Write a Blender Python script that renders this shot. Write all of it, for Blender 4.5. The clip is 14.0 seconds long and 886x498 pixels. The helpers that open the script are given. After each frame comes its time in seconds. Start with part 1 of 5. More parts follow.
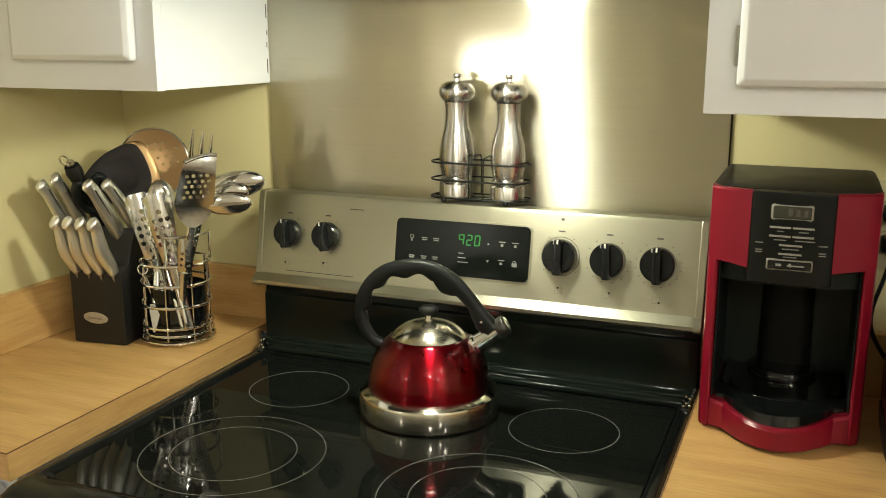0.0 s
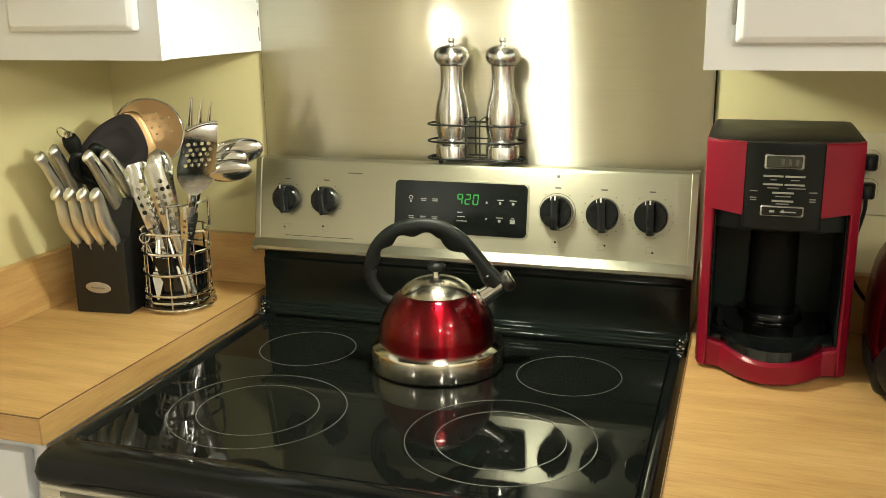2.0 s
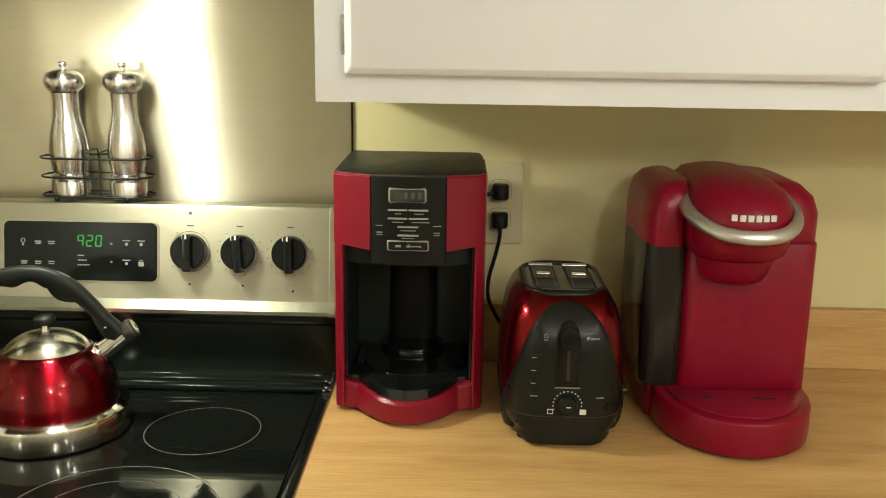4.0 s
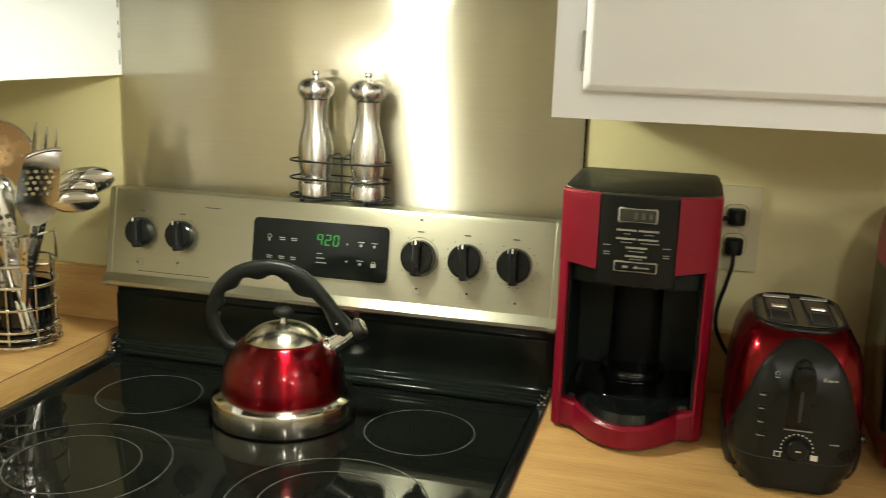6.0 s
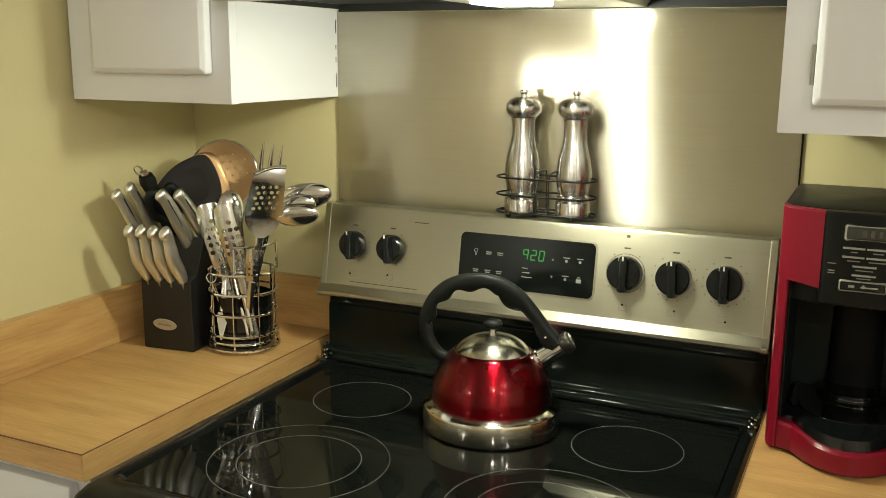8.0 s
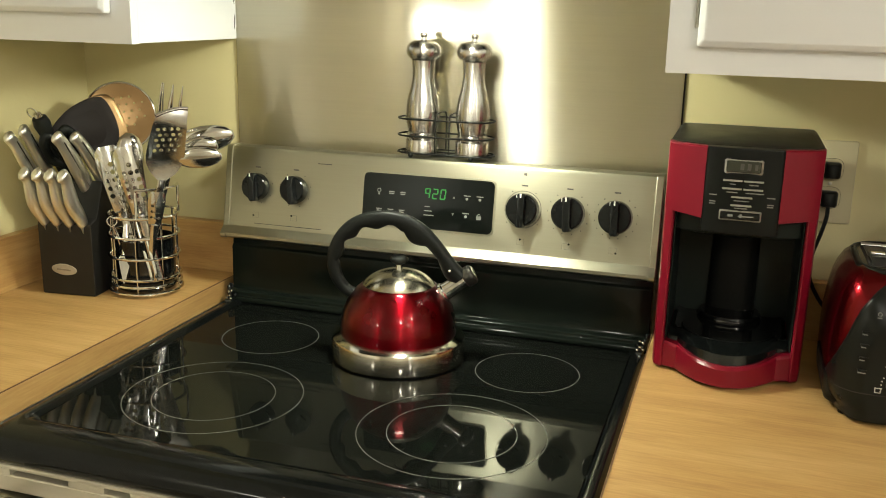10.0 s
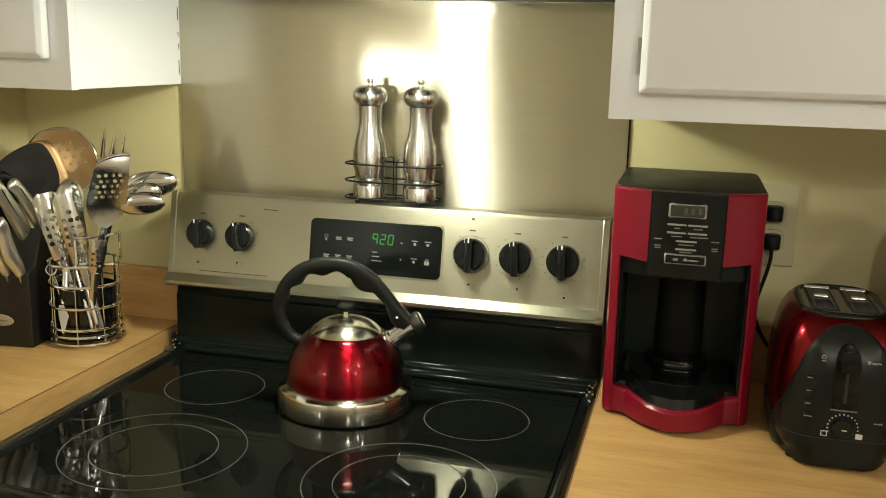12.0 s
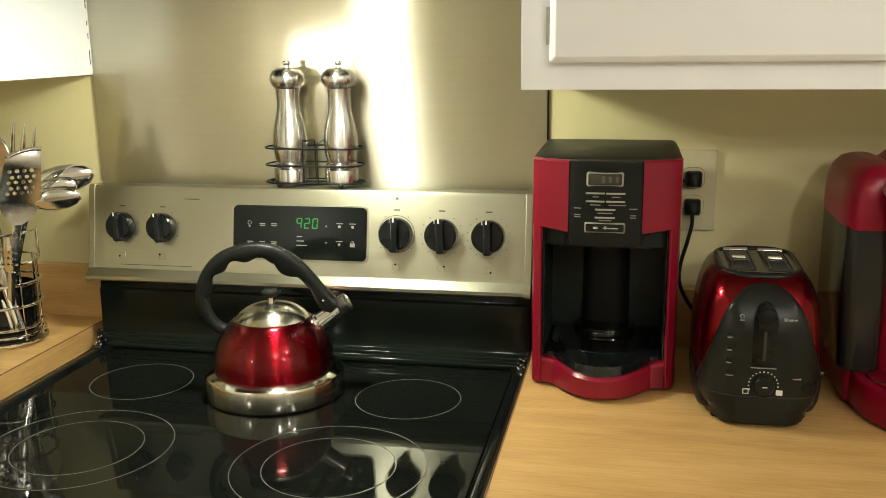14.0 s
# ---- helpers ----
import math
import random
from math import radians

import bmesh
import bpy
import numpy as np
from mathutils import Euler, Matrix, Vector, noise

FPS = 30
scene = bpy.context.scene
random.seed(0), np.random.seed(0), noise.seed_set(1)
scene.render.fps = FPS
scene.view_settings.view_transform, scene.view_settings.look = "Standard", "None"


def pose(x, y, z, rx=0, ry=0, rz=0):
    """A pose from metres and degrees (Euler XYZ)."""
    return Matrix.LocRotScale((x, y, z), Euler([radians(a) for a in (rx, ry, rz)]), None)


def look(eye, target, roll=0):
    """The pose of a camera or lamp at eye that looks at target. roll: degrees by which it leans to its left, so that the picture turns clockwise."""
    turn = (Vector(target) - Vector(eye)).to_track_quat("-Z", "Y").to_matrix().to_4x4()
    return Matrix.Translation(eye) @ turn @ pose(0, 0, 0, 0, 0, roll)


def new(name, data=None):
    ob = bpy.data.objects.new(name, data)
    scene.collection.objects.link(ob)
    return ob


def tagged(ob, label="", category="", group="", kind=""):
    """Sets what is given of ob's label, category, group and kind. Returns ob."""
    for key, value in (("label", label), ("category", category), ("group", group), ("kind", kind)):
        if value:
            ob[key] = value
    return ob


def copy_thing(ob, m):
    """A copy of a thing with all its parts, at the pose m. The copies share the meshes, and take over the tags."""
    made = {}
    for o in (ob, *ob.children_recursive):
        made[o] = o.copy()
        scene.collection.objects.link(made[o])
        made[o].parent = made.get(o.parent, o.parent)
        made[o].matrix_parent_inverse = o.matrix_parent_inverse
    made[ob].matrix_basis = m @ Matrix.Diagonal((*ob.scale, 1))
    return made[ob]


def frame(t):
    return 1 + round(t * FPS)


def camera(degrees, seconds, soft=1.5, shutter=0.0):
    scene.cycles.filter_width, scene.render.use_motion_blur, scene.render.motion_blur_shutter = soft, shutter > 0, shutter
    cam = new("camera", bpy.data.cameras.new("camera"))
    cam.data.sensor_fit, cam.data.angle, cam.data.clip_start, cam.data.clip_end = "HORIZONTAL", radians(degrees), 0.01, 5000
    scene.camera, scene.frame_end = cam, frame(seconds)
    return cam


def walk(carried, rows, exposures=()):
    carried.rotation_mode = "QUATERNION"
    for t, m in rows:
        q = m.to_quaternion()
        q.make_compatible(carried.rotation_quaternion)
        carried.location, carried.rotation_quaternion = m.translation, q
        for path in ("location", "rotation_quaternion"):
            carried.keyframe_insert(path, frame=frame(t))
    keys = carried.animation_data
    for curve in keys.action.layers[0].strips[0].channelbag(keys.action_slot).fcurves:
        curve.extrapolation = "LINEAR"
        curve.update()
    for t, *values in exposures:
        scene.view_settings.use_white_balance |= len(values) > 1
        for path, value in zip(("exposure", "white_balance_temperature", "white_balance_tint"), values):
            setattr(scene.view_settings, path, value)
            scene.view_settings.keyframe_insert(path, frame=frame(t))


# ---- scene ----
cam = camera(50.6, 14.0, 0.8, 0.25)
PATH = [
    (0, (0.517, -1.461, 1.424), (-0.209, 0.351, 0.99), 0.1),
    (0.5, (0.498, -1.475, 1.429), (-0.135, 0.361, 0.954), -0.7),
    (1, (0.453, -1.502, 1.416), (-0.094, 0.353, 0.906), -1.0),
    (1.5, (0.434, -1.539, 1.417), (-0.137, 0.311, 0.916), -1.2),
    (2, (0.443, -1.549, 1.42), (-0.156, 0.293, 0.923), -0.8),
    (2.5, (0.438, -1.551, 1.418), (-0.104, 0.31, 0.925), -0.4),
    (3, (0.472, -1.518, 1.412), (0.142, 0.396, 0.935), 0.4),
    (3.2, (0.499, -1.494, 1.418), (0.261, 0.434, 0.941), 0.4),
    (4.25, (0.570, -1.428, 1.424), (0.547, 0.523, 0.986), 1.0),
    (5.3, (0.58, -1.419, 1.428), (0.349, 0.527, 1.028), 1.7),
    (5.5, (0.58, -1.42, 1.429), (0.276, 0.514, 1.023), 1.9),
    (6, (0.554, -1.432, 1.428), (0.056, 0.454, 0.99), 1.8),
    (6.5, (0.535, -1.44, 1.429), (-0.136, 0.397, 1.013), 1.1),
    (7, (0.525, -1.442, 1.432), (-0.271, 0.345, 1.014), 0.4),
    (7.2, (0.522, -1.446, 1.427), (-0.318, 0.319, 1.0), 0.2),
    (8.25, (0.490, -1.492, 1.427), (-0.318, 0.294, 1.030), 0.8),
    (9.3, (0.461, -1.536, 1.427), (-0.172, 0.325, 1.06), 1.7),
    (9.5, (0.467, -1.54, 1.422), (-0.147, 0.317, 1.006), 1.9),
    (10, (0.487, -1.542, 1.416), (-0.096, 0.304, 0.914), 1.3),
    (10.5, (0.495, -1.541, 1.415), (-0.076, 0.296, 0.871), -0.3),
    (11, (0.488, -1.541, 1.426), (-0.103, 0.316, 0.973), -0.8),
    (11.5, (0.486, -1.534, 1.426), (-0.067, 0.353, 1.061), 0.5),
    (12, (0.495, -1.526, 1.42), (-0.005, 0.366, 1.006), 1.4),
    (12.5, (0.505, -1.524, 1.416), (0.049, 0.373, 0.979), 0.5),
    (13, (0.536, -1.509, 1.406), (0.156, 0.403, 0.959), -0.4),
    (13.5, (0.531, -1.511, 1.404), (0.155, 0.404, 0.965), -0.4),
    (14, (0.53, -1.513, 1.407), (0.138, 0.398, 0.966), -0.7),
]
EXPOSURES = [(0.0, -0.27), (0.5, -0.28), (1.0, -0.06), (1.5, 0.00), (2.0, 0.03), (2.5, -0.03), (3.0, 0.03), (4.25, -0.01), (5.5, -0.06), (6.0, -0.18),
             (6.5, -0.24), (7.0, -0.32), (8.25, -0.44), (9.3, -0.51), (9.5, -0.46), (10.0, -0.15), (10.5, 0.01), (11.0, 0.11), (11.5, -0.20), (12.0, -0.33),
             (12.5, -0.14), (13.0, -0.06), (14.0, -0.03)]
walk(cam, [(t, look(eye, target, roll)) for t, eye, target, roll in PATH], EXPOSURES)
# everything below stands still

# ---------------------------------------------------------------- light
world = bpy.data.worlds.new("world")
scene.world = world
world.use_nodes = True
world.node_tree.nodes["Background"].inputs["Color"].default_value = (0.9, 0.85, 0.7, 1)
world.node_tree.nodes["Background"].inputs["Strength"].default_value = 0.02


def bulb(name, place, watts, radius, colour):
    lamp = bpy.data.lights.new(name, "POINT")
    lamp.energy, lamp.shadow_soft_size, lamp.color = watts, radius, colour
    ob = new(name, lamp)
    ob.location = place
    return ob


BULBS = {(1.2, -2.8, 2.2): 41.0, (2.7, -3.4, 2.2): 33.0, (1.7, -1.7, 2.2): 19.0}
for place, watts in BULBS.items():
    bulb("ceiling_bulb", place, watts, 0.06, (1.0, 0.97, 0.86))
# unseen lamp, assumed from the bright spot mirrored in sheet and kettle
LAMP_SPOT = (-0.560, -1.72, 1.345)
bulb("assumed_lamp_bulb", LAMP_SPOT, 3.6, 0.056, (1.0, 0.97, 0.82))
HOOD_LAMP = 150.0
bulb("hood_bulb", (0.045, -0.288, 1.468), 5.8, 0.022, (0.98, 1.0, 0.82))

# ---------------------------------------------------------------- materials


def material(name, colour, rough=0.5, metal=0.0, vary=0.12, scale=12.0, bump=0.0, bump_scale=200.0, coat=0.0,
             stretch=(1, 1, 1), rough_vary=0.08, aniso=0.0, tangent=None, spec=0.5):
    m = bpy.data.materials.new(name)
    m.use_nodes = True
    t = m.node_tree
    n, link = t.nodes, t.links.new
    b = n["Principled BSDF"]
    b.inputs["Metallic"].default_value = metal
    b.inputs["Coat Weight"].default_value = coat
    b.inputs["Coat Roughness"].default_value = 0.06
    b.inputs["Specular IOR Level"].default_value = spec
    at = n.new("ShaderNodeTexCoord")
    shape = n.new("ShaderNodeMapping")
    shape.inputs["Scale"].default_value = stretch
    link(at.outputs["Object"], shape.inputs["Vector"])
    big = n.new("ShaderNodeTexNoise")
    big.inputs["Scale"].default_value, big.inputs["Detail"].default_value = scale, 6
    link(shape.outputs[0], big.inputs["Vector"])
    mix = n.new("ShaderNodeMix")
    mix.data_type = "RGBA"
    lo = [c * (1 - vary) for c in colour]
    hi = [min(1.0, c * (1 + vary)) for c in colour]
    mix.inputs["A"].default_value, mix.inputs["B"].default_value = (*lo, 1), (*hi, 1)
    link(big.outputs["Fac"], mix.inputs["Factor"])
    link(mix.outputs["Result"], b.inputs["Base Color"])
    fine = n.new("ShaderNodeTexNoise")
    fine.inputs["Scale"].default_value, fine.inputs["Detail"].default_value = bump_scale, 4
    link(shape.outputs[0], fine.inputs["Vector"])
    r = n.new("ShaderNodeMapRange")
    r.inputs["To Min"].default_value, r.inputs["To Max"].default_value = max(0.0, rough - rough_vary), min(1.0, rough + rough_vary)
    link(big.outputs["Fac"], r.inputs["Value"])
    link(r.outputs[0], b.inputs["Roughness"])
    if bump:
        bu = n.new("ShaderNodeBump")
        bu.inputs["Strength"].default_value, bu.inputs["Distance"].default_value = bump, 0.001
        link(fine.outputs["Fac"], bu.inputs["Height"])
        link(bu.outputs[0], b.inputs["Normal"])
    if aniso:
        b.inputs["Anisotropic"].default_value = aniso
        if tangent == "round":
            g = n.new("ShaderNodeTangent")
            g.direction_type, g.axis = "RADIAL", "Z"
            link(g.outputs[0], b.inputs["Tangent"])
            b.inputs["Anisotropic Rotation"].default_value = 0.25
        else:
            c = n.new("ShaderNodeCombineXYZ")
            for k in range(3):
                c.inputs[k].default_value = tangent[k]
            link(c.outputs[0], b.inputs["Tangent"])
    return m


def glowing(name, colour, strength):
    m = bpy.data.materials.new(name)
    m.use_nodes = True
    b = m.node_tree.nodes["Principled BSDF"]
    b.inputs["Base Color"].default_value = (*[c * 0.12 for c in colour], 1)
    b.inputs["Emission Color"].default_value = (*colour, 1)
    b.inputs["Emission Strength"].default_value = strength
    return m


def laminate(name, along="x"):
    """Butcher-block laminate: long strips with fine streaks along one axis."""
    m = bpy.data.materials.new(name)
    m.use_nodes = True
    t = m.node_tree
    n, link = t.nodes, t.links.new
    b = n["Principled BSDF"]
    at = n.new("ShaderNodeTexCoord")

    def noise_at(stretch, scale, detail=5):
        s = n.new("ShaderNodeMapping")
        s.inputs["Scale"].default_value = stretch if along == "x" else (stretch[1], stretch[0], stretch[2])
        link(at.outputs["Object"], s.inputs["Vector"])
        x = n.new("ShaderNodeTexNoise")
        x.inputs["Scale"].default_value, x.inputs["Detail"].default_value = scale, detail
        link(s.outputs[0], x.inputs["Vector"])
        return x.outputs["Fac"]

    bands, streaks, grain = noise_at((1.6, 9, 9), 3.0, 2), noise_at((6, 95, 95), 3.0), noise_at((30, 300, 300), 3.0)
    ramp = n.new("ShaderNodeValToRGB")
    e = ramp.color_ramp.elements
    e[0].position, e[0].color = 0.28, (0.39, 0.217, 0.075, 1)
    e[1].position, e[1].color = 0.72, (0.645, 0.42, 0.178, 1)
    mid = e.new(0.5)
    mid.color = (0.535, 0.325, 0.120, 1)
    add = n.new("ShaderNodeMath")
    add.operation = "MULTIPLY_ADD"
    link(streaks, add.inputs[0])
    add.inputs[1].default_value = 0.40
    half = n.new("ShaderNodeMath")
    half.operation = "MULTIPLY"
    link(bands, half.inputs[0])
    half.inputs[1].default_value = 0.60
    link(half.outputs[0], add.inputs[2])
    add2 = n.new("ShaderNodeMath")
    add2.operation = "MULTIPLY_ADD"
    link(grain, add2.inputs[0])
    add2.inputs[1].default_value = 0.16
    off = n.new("ShaderNodeMath")
    off.operation = "SUBTRACT"
    link(add.outputs[0], off.inputs[0])
    off.inputs[1].default_value = 0.08
    link(off.outputs[0], add2.inputs[2])
    link(add2.outputs[0], ramp.inputs["Fac"])
    link(ramp.outputs["Color"], b.inputs["Base Color"])
    b.inputs["Roughness"].default_value = 0.38
    bu = n.new("ShaderNodeBump")
    bu.inputs["Strength"].default_value, bu.inputs["Distance"].default_value = 0.12, 0.0005
    link(grain, bu.inputs["Height"])
    link(bu.outputs[0], b.inputs["Normal"])
    return m


def brushed(name, colour, rough, along="x", depth=0.12, aniso=0.6):
    """Sheet steel with grain along one axis, faint smears and uneven gloss."""
    stretch = {"x": (1, 60, 60), "z": (60, 60, 1)}[along]
    m = material(name, colour, rough, 1.0, 0.05, 6.0, depth, 14.0, stretch=stretch, rough_vary=0.02,
                 aniso=aniso, tangent={"x": (0, 0, 1), "z": (1, 0, 0)}[along])
    return m


M_WALL = material("yellow_wall_paint", (0.645, 0.58, 0.315), 0.55, vary=0.04, scale=3, bump=0.25, bump_scale=160)
M_PLAIN = material("off_white_wall_paint", (0.83, 0.80, 0.69), 0.6, vary=0.03, scale=3, bump=0.25, bump_scale=160)
M_CEIL = material("ceiling_paint", (0.80, 0.785, 0.72), 0.8, vary=0.03, scale=3, bump=0.3, bump_scale=90)
M_FLOOR = material("floor_vinyl", (0.33, 0.26, 0.18), 0.45, vary=0.15, scale=5, bump=0.1)
M_CAB = material("white_cabinet_paint", (0.765, 0.775, 0.79), 0.42, vary=0.035, scale=5, bump=0.12, bump_scale=60, stretch=(1, 1, 0.25))
M_LAM = laminate("wood_grain_laminate")
M_LAMY = laminate("wood_grain_laminate_strip", "y")
M_SEAM = material("dark_laminate_seam", (0.16, 0.08, 0.035), 0.6)
M_SHEET = brushed("brushed_steel_sheet", (0.95, 0.915, 0.79), 0.46, "x", 0.02, 1.0)
def two_lobes(m, rough, share):
    """Adds a sharper second reflection to a brushed sheet, as worn polish gives."""
    t = m.node_tree
    n, link = t.nodes, t.links.new
    a = n["Principled BSDF"]
    b = n.new("ShaderNodeBsdfAnisotropic")
    b.inputs["Roughness"].default_value, b.inputs["Anisotropy"].default_value = rough, -0.2
    for x in a.inputs["Base Color"].links:
        link(x.from_socket, b.inputs["Color"])
    for x in a.inputs["Tangent"].links:
        link(x.from_socket, b.inputs["Tangent"])
    mix = n.new("ShaderNodeMixShader")
    mix.inputs[0].default_value = share
    link(a.outputs[0], mix.inputs[1])
    link(b.outputs[0], mix.inputs[2])
    link(mix.outputs[0], n["Material Output"].inputs["Surface"])


two_lobes(M_SHEET, 0.115, 0.42)
M_PANEL = brushed("brushed_steel_panel", (0.365, 0.353, 0.272), 0.37, "x", 0.03, 0.40)
M_STEEL = material("polished_steel", (0.64, 0.63, 0.60), 0.12, 1.0, 0.06, 20, 0.03, 300, rough_vary=0.05)
M_MILL = material("brushed_mill_steel", (0.54, 0.52, 0.49), 0.25, 1.0, 0.07, 30, 0.0, 60, stretch=(14, 14, 0.5), aniso=0.88, tangent="round")
M_BAND = material("polished_kettle_base", (0.68, 0.65, 0.57), 0.14, 1.0, 0.05, 14, 0.02, 90, rough_vary=0.03, aniso=0.85, tangent="round")
M_LID = material("satin_lid_steel", (0.52, 0.485, 0.40), 0.21, 1.0, 0.08, 18, 0.03, 120, rough_vary=0.05, aniso=0.5, tangent="round")
M_COLLAR = material("dark_whistle_collar", (0.075, 0.072, 0.065), 0.35, 0.8, 0.15, 40, rough_vary=0.06)
M_CHROME = material("chrome_wire", (0.78, 0.77, 0.74), 0.07, 1.0, 0.04, 30, rough_vary=0.04)
M_GLASS = material("black_ceramic_glass", (0.0060, 0.0070, 0.0060), 0.03, 0.0, 0.3, 7, rough_vary=0.02, spec=0.13)
M_ENAMEL = material("black_enamel", (0.005, 0.006, 0.006), 0.12, 0.0, 0.25, 9, 0.03, 260, rough_vary=0.04, spec=0.24)
M_ENAMEL2 = material("black_backguard_enamel", (0.0080, 0.0115, 0.0092), 0.10, 0.0, 0.25, 9, 0.02, 260, rough_vary=0.03, spec=0.14)
M_BLACK = material("matt_black_plastic", (0.006, 0.007, 0.0062), 0.38, 0.0, 0.25, 25, 0.08, 400, spec=0.2)
M_GLOSSBLACK = material("gloss_black_plastic", (0.005, 0.006, 0.006), 0.16, 0.0, 0.2, 20, rough_vary=0.06)
M_DISPLAY = material("black_display_glass", (0.0045, 0.0058, 0.005), 0.20, 0.0, 0.2, 20, rough_vary=0.04, spec=0.11)
M_VENT = material("satin_steel_vent", (0.66, 0.61, 0.50), 0.38, 0.6, 0.06, 20)
M_KNOB = material("black_knob_plastic", (0.006, 0.007, 0.007), 0.13, 0.0, 0.2, 20, rough_vary=0.04, spec=0.24)
M_HANDLE = material("black_soft_handle", (0.008, 0.0095, 0.0085), 0.46, 0.0, 0.25, 30, 0.1, 500, spec=0.22)
M_RED = material("red_gloss_plastic", (0.185, 0.004, 0.016), 0.34, 0.0, 0.08, 10, 0.02, 300, coat=0.0, spec=0.32)
M_REDMETAL = material("red_metallic_lacquer", (0.185, 0.002, 0.007), 0.29, 1.0, 0.06, 14, coat=0.45, aniso=0.97, tangent="round")
M_TOASTBLACK = material("satin_black_plastic", (0.0085, 0.0095, 0.008), 0.30, 0.0, 0.25, 25, 0.06, 400, spec=0.20)
M_REDTOAST = material("red_metallic_toaster", (0.17, 0.003, 0.006), 0.25, 0.95, 0.08, 14, coat=0.25)
M_PODRED = material("deep_red_plastic", (0.205, 0.003, 0.018), 0.30, 0.0, 0.06, 8, 0.02, 300, coat=0.0, spec=0.25)
M_SMOKE = material("smoked_clear_tank", (0.016, 0.0155, 0.013), 0.14, 0.0, 0.45, 5, rough_vary=0.05, spec=0.3)
M_SILVER = material("silver_paint", (0.52, 0.51, 0.48), 0.32, 0.8, 0.06, 20)
M_PRINT = material("white_print", (0.66, 0.66, 0.60), 0.5, vary=0.05)
M_DIMPRINT = material("grey_touch_print", (0.26, 0.26, 0.235), 0.5, vary=0.05)
M_RING = material("pale_burner_print", (0.09, 0.09, 0.08), 0.35, vary=0.12, scale=60)
M_FAINTPRINT = material("faint_print", (0.22, 0.21, 0.17), 0.5)
M_DARKPRINT = material("dark_print", (0.06, 0.055, 0.05), 0.5)
M_LCD = material("grey_lcd", (0.039, 0.042, 0.030), 0.25, vary=0.2, scale=40)
M_GREEN = glowing("green_led", (0.04, 0.50, 0.07), 0.48)
M_LENS = glowing("hood_lens_light", (0.98, 1.0, 0.80), HOOD_LAMP)
M_OUTLET = material("almond_outlet_plastic", (0.53, 0.48, 0.30), 0.4, vary=0.04)
M_KNIFE = material("satin_knife_steel", (0.80, 0.80, 0.77), 0.36, 1.0, 0.04, 15, 0.0, 200, rough_vary=0.05)
M_UTENSIL = material("worn_utensil_steel", (0.66, 0.65, 0.62), 0.14, 1.0, 0.14, 22, 0.05, 200, rough_vary=0.09)
M_WOODBLOCK = material("black_stained_block", (0.007, 0.007, 0.0065), 0.42, 0.0, 0.35, 30, 0.2, 60, stretch=(1, 1, 0.1))
M_GRATER = material("scuffed_grey_steel", (0.50, 0.49, 0.46), 0.24, 1.0, 0.2, 40, 0.10, 160, rough_vary=0.1)
M_BRONZE = material("warm_steel_skimmer", (0.317, 0.202, 0.097), 0.38, 1.0, 0.10, 25, 0.03, 200)
M_HOODW = material("cream_hood_paint", (0.72, 0.68, 0.56), 0.35, vary=0.04, scale=6)
M_HOODIN = material("near_black_hood_inside", (0.02, 0.02, 0.019), 0.55, 0.3, 0.2, 20)
M_FILTER = material("brushed_hood_plate", (0.55, 0.53, 0.47), 0.35, 0.9, 0.1, 20)
M_SILVERMARK = material("engraved_mark", (0.30, 0.29, 0.27), 0.45, 0.6)
M_DARK = material("dark_gap", (0.02, 0.018, 0.015), 0.8)
M_COVE = material("dark_nonstick_turner", (0.014, 0.011, 0.010), 0.48, 0.0, 0.3, 20, spec=0.2)
M_COLUMN = material("smooth_column_plastic", (0.007, 0.0075, 0.0070), 0.38, 0.0, 0.3, 14, rough_vary=0.08, spec=0.10)
M_POLBLACK = material("polished_black_plate", (0.006, 0.0065, 0.0062), 0.08, 0.0, 0.25, 18, rough_vary=0.04, spec=0.22)
M_CAVITY = material("dull_black_cavity", (0.009, 0.013, 0.011), 0.40, 0.0, 0.3, 20, spec=0.16)

# ---------------------------------------------------------------- building tools
ORIGIN = {}


def thing(name, place, label, category, group="", kind=""):
    """An Empty at the base of a thing; its parts are given in world metres."""
    ob = new(name)
    ob.empty_display_size = 0.02
    ob.location = place
    ORIGIN[ob] = Vector(place)
    return tagged(ob, label, category, group, kind)


def link_mesh(name, bm, mat, smooth=35):
    me = bpy.data.meshes.new(name)
    bmesh.ops.recalc_face_normals(bm, faces=bm.faces)
    bm.to_mesh(me)
    bm.free()
    me.materials.append(mat)
    me.shade_smooth()
    me.set_sharp_from_angle(angle=radians(smooth))
    ob = new(name, me)
    if smooth == 35:
        flat = ob.modifiers.new("even_shading", "WEIGHTED_NORMAL")
        flat.keep_sharp = True
    return ob


def part(name, bm, mat, parent, label="", smooth=35):
    """One mesh object under a thing, or under a part of it."""
    bmesh.ops.translate(bm, verts=bm.verts, vec=-ORIGIN[parent])
    ob = link_mesh(name, bm, mat, smooth)
    ob.parent = parent
    ORIGIN[ob] = ORIGIN[parent]
    return tagged(ob, label) if label else ob


def solid(name, bm, mat, label, category, group="", kind="", smooth=35):
    """A thing that is one mesh."""
    lo = Vector([min(v.co[k] for v in bm.verts) for k in range(3)])
    hi = Vector([max(v.co[k] for v in bm.verts) for k in range(3)])
    base = Vector(((lo.x + hi.x) / 2, (lo.y + hi.y) / 2, lo.z))
    bmesh.ops.translate(bm, verts=bm.verts, vec=-base)
    ob = link_mesh(name, bm, mat, smooth)
    ob.location = base
    ORIGIN[ob] = base
    return tagged(ob, label, category, group, kind)


